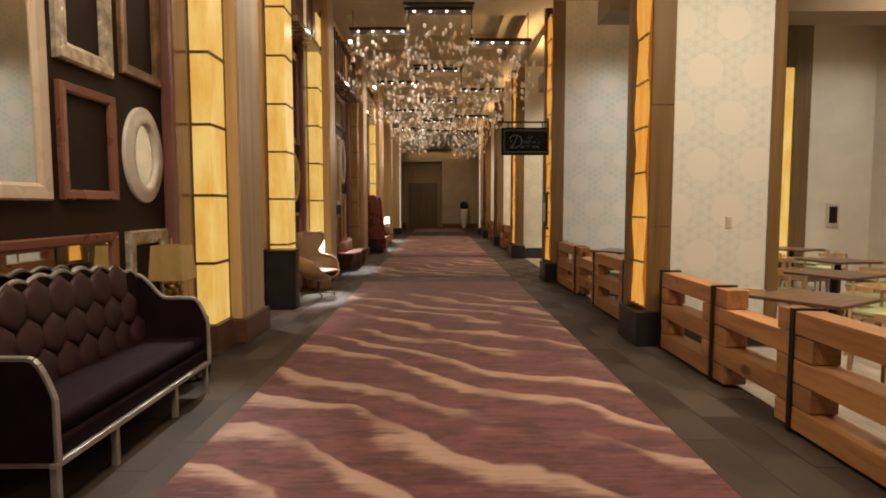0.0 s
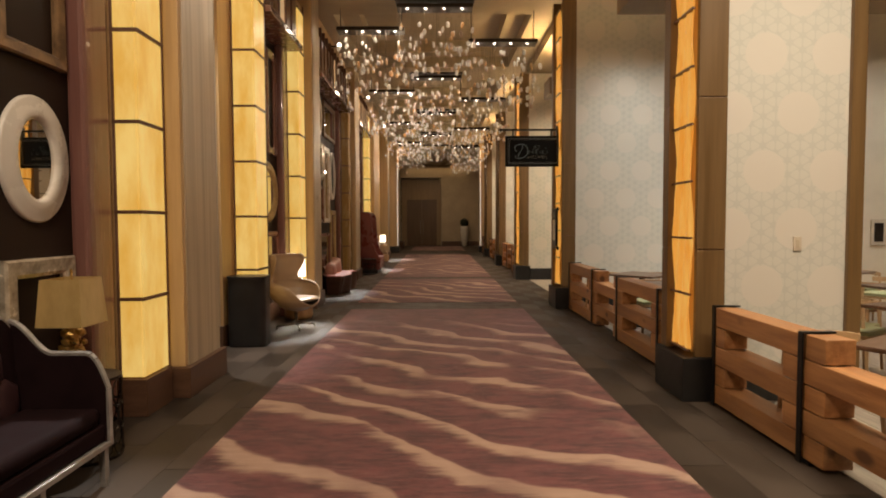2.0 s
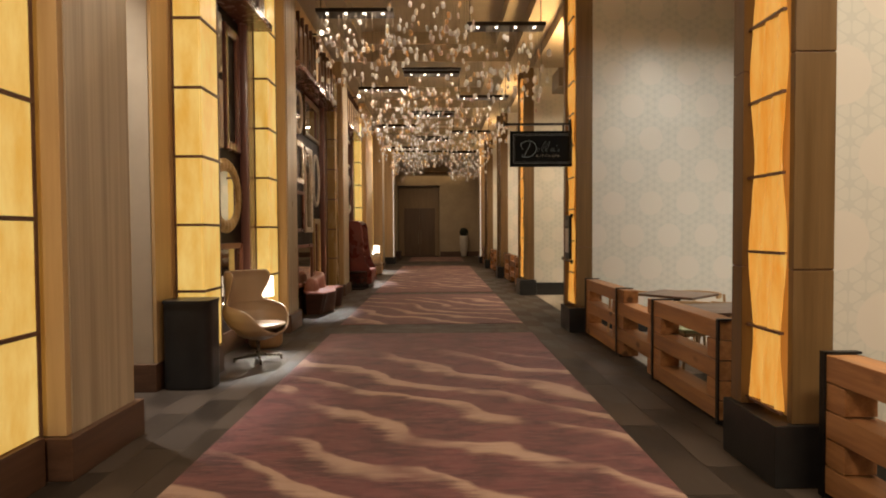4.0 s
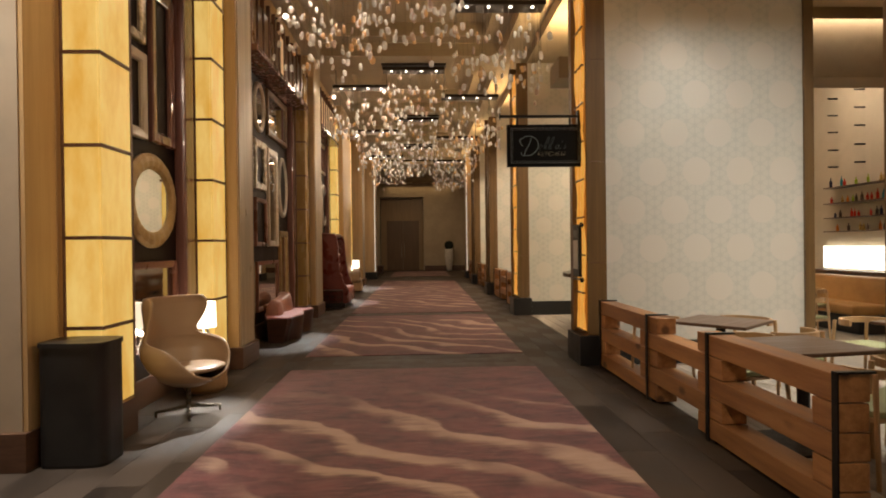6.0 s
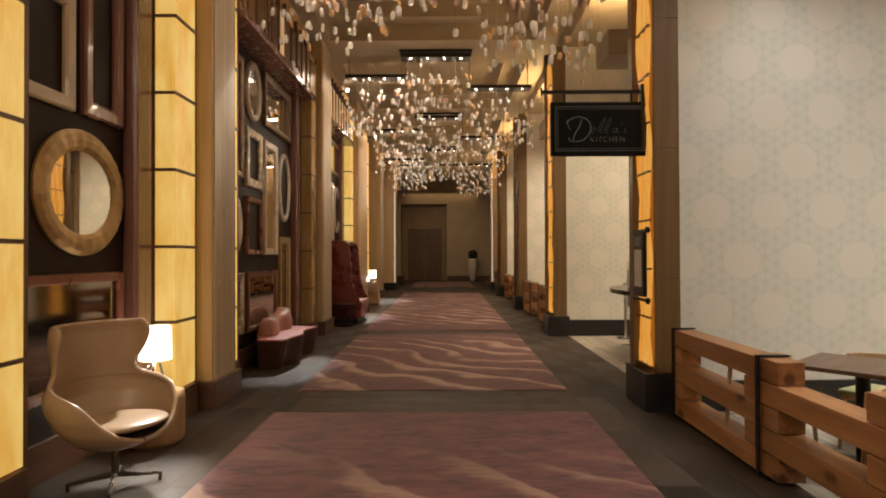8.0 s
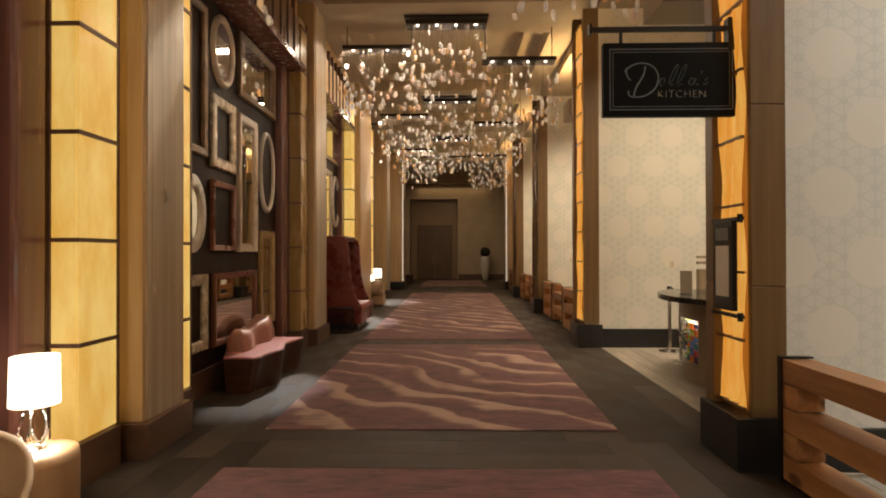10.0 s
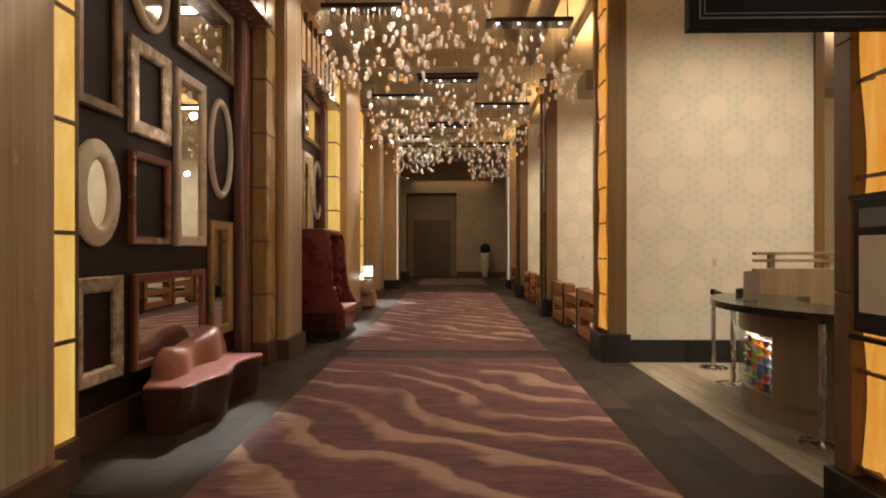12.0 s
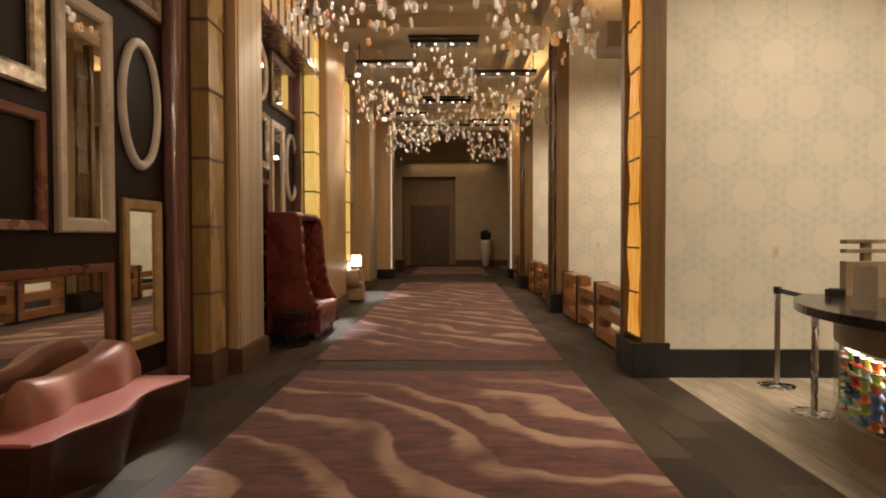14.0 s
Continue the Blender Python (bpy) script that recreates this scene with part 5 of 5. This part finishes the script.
cup = lathe([(0.022, 0), (0.036, 0.05), (0.038, 0.058), (0.03, 0.055)], 10)
saucer = lathe([(0.03, 0), (0.06, 0.012), (0.058, 0.014)], 12)
me_c, me_s = bpy.data.meshes.new("cup"), bpy.data.meshes.new("saucer")
cup.to_mesh(me_c), saucer.to_mesh(me_s)
pairs = []
for m in CUPS:
    a, b = me_c.copy(), me_s.copy()
    a.materials.append(m), b.materials.append(m)
    pairs.append((a, b))
rng = random.Random(5)
for k in range(10):
    for lv in range(6):
        ang = radians(-6 + 5.6 * k)
        x, y, z = 4.2 - 1.2 * math.cos(ang), 14.2 + 1.2 * math.sin(ang), 0.216 + 0.078 * lv
        c = rng.randrange(len(pairs))
        ob = tagged(new("cup_and_saucer"), "stacked glazed coffee cup and saucer in the display", "cup", "stacked display cups")
        ob.location = (x, y, z)
        shared("saucer", pairs[c][1], ob, Matrix())
        shared("cup", pairs[rng.choice((c, rng.randrange(len(pairs))))][0], ob, Matrix.Translation((0, 0, 0.014)))
hutch = thing("host_hutch", "taupe oak hutch panel with an open slatted top rail", "cabinet")
part("panel", box(3.54, 5.1, 15.42, 15.5, 0, 1.29, 0.006), KIOSK, hutch)
for z in (1.36, 1.44):
    part("slat", box(3.54, 5.1, 15.42, 15.5, z, z + 0.035, 0.004), KIOSK, hutch)
for x in (3.7, 4.3, 4.9):
    part("slat_block", box(x, x + 0.06, 15.43, 15.49, 1.291, 1.44), KIOSK, hutch)
card = thing("card_stand", "small upright paper card in a stand on the counter", "card")
part("card", outline_slab([(2.88, 14.36), (3.00, 14.30), (3.00, 14.302), (2.88, 14.362)], 1.03, 1.30), CARD, card)
part("foot", box(2.88, 3.00, 14.27, 14.39, 1.0205, 1.03), CLEAR, card)
term = thing("card_terminal", "small black payment terminal on the counter", "terminal")
part("body", box(3.16, 3.28, 15.02, 15.1, 1.0205, 1.09, 0.01), BLACKBASE, term)
part("pad", box(3.18, 3.26, 15.03, 15.08, 1.0905, 1.096), STRAP, term)


def stanchion(x, y, group="queue posts"):
    s = thing("stanchion", "brushed steel queue post with a black belt head", "stanchion", group)
    part("base", lathe([(0.17, 0), (0.17, 0.012), (0.06, 0.03)], 28, (x, y, 0)), STEEL, s)
    part("pole", rod((x, y, 0.02), (x, y, 0.93), 0.028, 16), STEEL, s)
    part("head", rod((x, y, 0.93), (x, y, 1.0), 0.036, 16), STRAP, s)


for x, y in ((3.46, 16.3), (3.29, 15.42), (3.02, 13.42)):
    stanchion(x, y)
belt = thing("queue_belt", "black retractable belt between the steel posts", "belt")
part("webbing", outline_slab([(3.454, 16.266), (3.298, 15.455), (3.294, 15.456), (3.45, 16.267)], 0.945, 0.99), STRAP, belt)


# ---- restaurant ----
structure("wall_east", box(8.6, 8.8, -5, 32, 0, 5.45), CREAM, "cream plaster far wall of the restaurant", "wall")
structure("wall_restaurant_north", box(3.4, 8.6, 31.6, 31.8, 0, 5.45), CREAM, "cream plaster end wall", "wall")
structure("inner_fin", box(7.3, 8.6, 11.45, 11.7, 0, 5.45), CREAM, "cream plaster wall stub in the restaurant", "wall")
inner = thing("inner_pier", "brown oak pier with a lit amber strip inside the restaurant", "pier", "", "structure")
part("post", box(6.62, 6.74, 11.4, 11.75, 0, 5.45, 0.005), PIERWOOD, inner)
part("post", box(6.98, 7.298, 11.4, 11.75, 0, 5.45, 0.005), PIERWOOD, inner)
part("pane", box(6.742, 6.978, 11.45, 11.6, 0.4, 4.2, 0.004), GLOW, inner)
pic = thing("picture", "small framed dark picture on the cream wall stub", "picture")
part("frame", box(7.72, 7.98, 11.42, 11.449, 1.1, 1.55, 0.004), CREAMFRAME, pic)
part("print", box(7.77, 7.93, 11.412, 11.4195, 1.16, 1.49), LATTICE, pic)


def bar_wall(y0, y1, seed):
    b = thing("bar_shelving", "backlit bar shelves with pin brackets over a glowing panel", "shelf", "bar shelves")
    part("backlit_panel", box(8.5, 8.58, y0, y1 + 0.2, 0.98, 1.42), BARGLOW, b, "glowing cream panel")
    part("counter", box(8.2, 8.58, y0, y1 + 0.2, 0.9, 0.96, 0.01), TABLETOP, b)
    part("front", box(8.24, 8.58, y0, y1 + 0.2, 0, 0.898), PIERWOOD, b)
    for z in (1.72, 1.99, 2.28, 2.6):
        part("shelf", box(8.36, 8.59, y0, y1, z - 0.02, z, 0.003), TABLETOP, b)
    for z in (3.02, 3.36, 3.72, 4.06, 4.4):
        for k in range(4):
            part("bracket", rod((8.40, y1 - 0.1 - 0.72 * k, z), (8.6, y1 - 0.1 - 0.72 * k, z), 0.016), STRAP, b)
    rng = random.Random(seed)
    bot = lathe([(0.035, 0), (0.038, 0.02), (0.038, 0.15), (0.014, 0.2), (0.014, 0.26)], 8)
    me = bpy.data.meshes.new("bottle")
    bot.to_mesh(me)
    kinds = []
    for m in CUPS[:5] + [CHERRY, GOLDLEAF]:
        k = me.copy()
        k.materials.append(m)
        kinds.append(k)
    for z in (1.721, 1.991, 2.281, 2.601):
        y = y0 + 0.05
        while y < y1 - 0.35:
            y += rng.choice((0.08, 0.1, 0.14, 0.3))
            ob = tagged(new("bottle", rng.choice(kinds)), "coloured glass bottle standing on the bar shelf", "bottle", "bar bottles")
            s = rng.uniform(0.5, 0.72)
            ob.matrix_basis = Matrix.Translation((8.42, y, z)) @ Matrix.Diagonal((s, s, s * rng.uniform(0.7, 1.05), 1))


bar_wall(13.2, 15.75, 3)
bar_wall(18.4, 21.3, 4)


def booth(y0, y1):
    b = thing("booth_bench", "caramel leather booth bench", "bench", "booth benches")
    smooth(part("seat", box(7.1, 7.7, y0, y1, 0.3, 0.47, 0.04), BOOTH, b))
    smooth(part("backrest", box(7.66, 7.9, y0, y1, 0.3, 0.9, 0.04), BOOTH, b))
    part("kick", box(7.2, 7.88, y0 + 0.02, y1 - 0.02, 0, 0.298), BLACKBASE, b)


for y0, y1 in ((13.3, 15.2), (15.3, 17.2), (17.3, 19.2)):
    booth(y0, y1)


def table_mesh():
    t = thing("dining_table", "square dark walnut dining table on a black pedestal", "table", "restaurant tables")
    part("tabletop", box(-0.36, 0.36, -0.36, 0.36, 0.72, 0.75, 0.008), TABLETOP, t)
    part("pedestal", rod((0, 0, 0.02), (0, 0, 0.72), 0.045, 12), STRAP, t)
    part("base", box(-0.28, 0.28, -0.28, 0.28, 0, 0.02, 0.004), STRAP, t)
    return t


def chair_mesh():
    c = thing("dining_chair", "light oak dining chair with a curved top rail and sage seat", "chair", "restaurant chairs")
    part("seat", box(-0.23, 0.23, -0.22, 0.22, 0.43, 0.47, 0.012), SEATGREEN, c, "sage padded seat")
    part("seat_frame", box(-0.22, 0.22, -0.21, 0.21, 0.395, 0.428, 0.006), OAK, c)
    for sx in (-1, 1):
        part("leg", rod((sx * 0.23, 0.2, 0), (sx * 0.2, 0.18, 0.42), 0.014, 8, 0.02), OAK, c)
        part("leg", rod((sx * 0.24, -0.24, 0), (sx * 0.22, -0.2, 0.70), 0.014, 8, 0.018), OAK, c)
    rows = []
    for dz in (0, 0.03, 0.06):
        rows.append([(0.27 * math.sin(a), -0.02 - 0.23 * math.cos(a), 0.66 + dz) for a in (radians(-95 + 190 * j / 14) for j in range(15))])
    ob = part("top_rail", grid_mesh(rows), OAK, c)
    so = ob.modifiers.new("thick", "SOLIDIFY")
    so.thickness = 0.03
    return c


tab, cha = table_mesh(), chair_mesh()
SPOTS = ((3.1, 9.83), (3.02, 8.48), (4.9, 9.4), (5.6, 12.9), (6.3, 10.2), (3.12, 4.73), (4.45, 6.4), (3.9, 7.6), (5.6, 8.0), (4.6, 5.0), (4.2, 3.2), (6.4, 14.3), (6.4, 16.2), (6.0, 6.0))
first = True
for i, (x, y) in enumerate(SPOTS):
    swing = Matrix.Rotation(radians((41, 8, 20, 0, 30, 32, 25)[i % 7]), 4, "Z")
    m = Matrix.Translation((x, y, 0)) @ swing
    if first:
        tab.matrix_basis = m
    else:
        copy_thing(tab, m)
    for k, (dx, dy, turn) in enumerate(((0, -0.58, 0), (0, 0.58, 180), (0.6, 0, 90))):
        if k == 2 and i % 2:
            continue
        cm = m @ Matrix.Translation((dx, dy, 0)) @ Matrix.Rotation(radians(turn + (i * 37 % 23) - 11), 4, "Z")
        if first:
            cha.matrix_basis = cm
            first = False
        else:
            copy_thing(cha, cm)

# ---- oak planks beside the kiosk ----
rng = random.Random(6)
me = mesh_of(box(-0.095, 0.095, -0.6, 0.6, -0.011, 0.0, 0.002), "plank", PLANK)
for y_start, y_stop, x_stop in ((12.0, 16.75, 5.6), (6.7, 11.3, 4.4), (3.1, 6.0, 4.4)):
    x, row = EDGE_X + 0.002, 0
    while x < x_stop - 0.1:
        y = y_start - 0.4 * (row * 2 % 3)
        while y < y_stop:
            lo, hi = max(y_start, y), min(y_stop, y + 1.196)
            if hi - lo > 0.05:
                shared("plank", me, restaurant_floor, Matrix.Translation((x + 0.097, (lo + hi) / 2, rng.uniform(-0.0006, 0.0006))) @ Matrix.Diagonal((1, (hi - lo) / 1.2, 1, 1)))
            y += 1.2
        x += 0.194
        row += 1
bm = box(EDGE_X + 0.002, 9.0, -4.9, 3.098, -0.0115, -0.001)
add_box(bm, 4.402, 9.0, 3.1, 11.998, -0.0115, -0.001)
add_box(bm, EDGE_X + 0.002, 4.398, 6.1, 6.696, -0.0115, -0.0012)
add_box(bm, EDGE_X + 0.002, 4.398, 11.36, 11.998, -0.0115, -0.0012)
add_box(bm, 5.602, 9.0, 12.0, 16.9, -0.0115, -0.001)
add_box(bm, EDGE_X + 0.002, 9.0, 16.95, 31.5, -0.0115, -0.001)
tagged(part("planking", bm, PLANK, restaurant_floor), kind="stuff")

# ---- long dark tiles of the corridor border ----
me = mesh_of(box(-0.1485, 0.1485, -0.5985, 0.5985, -0.0019, 0.0, 0.0008), "tile", BORDER)
cross = mesh_of(box(-0.5985, 0.5985, -0.1485, 0.1485, -0.0019, 0.0, 0.0008), "tile", BORDER)
for x_first, columns in ((-2.54, 4), (1.57, 3)):
    for c in range(columns):
        x = x_first + 0.15 + 0.3 * c
        for k in range(19):
            shared("tile", me, floor, Matrix.Translation((min(x, 2.345), -0.6 + 1.2 * k + 0.4 * (c % 3), 0)))
for y_first, rows in ((11.43, 3), (16.92, 2)):
    for r in range(rows):
        for k in range(2):
            shared("tile", cross, floor, Matrix.Translation((-0.72 + 1.2 * k + 0.3 * (r % 2), y_first + 0.15 + 0.3 * r, 0)))
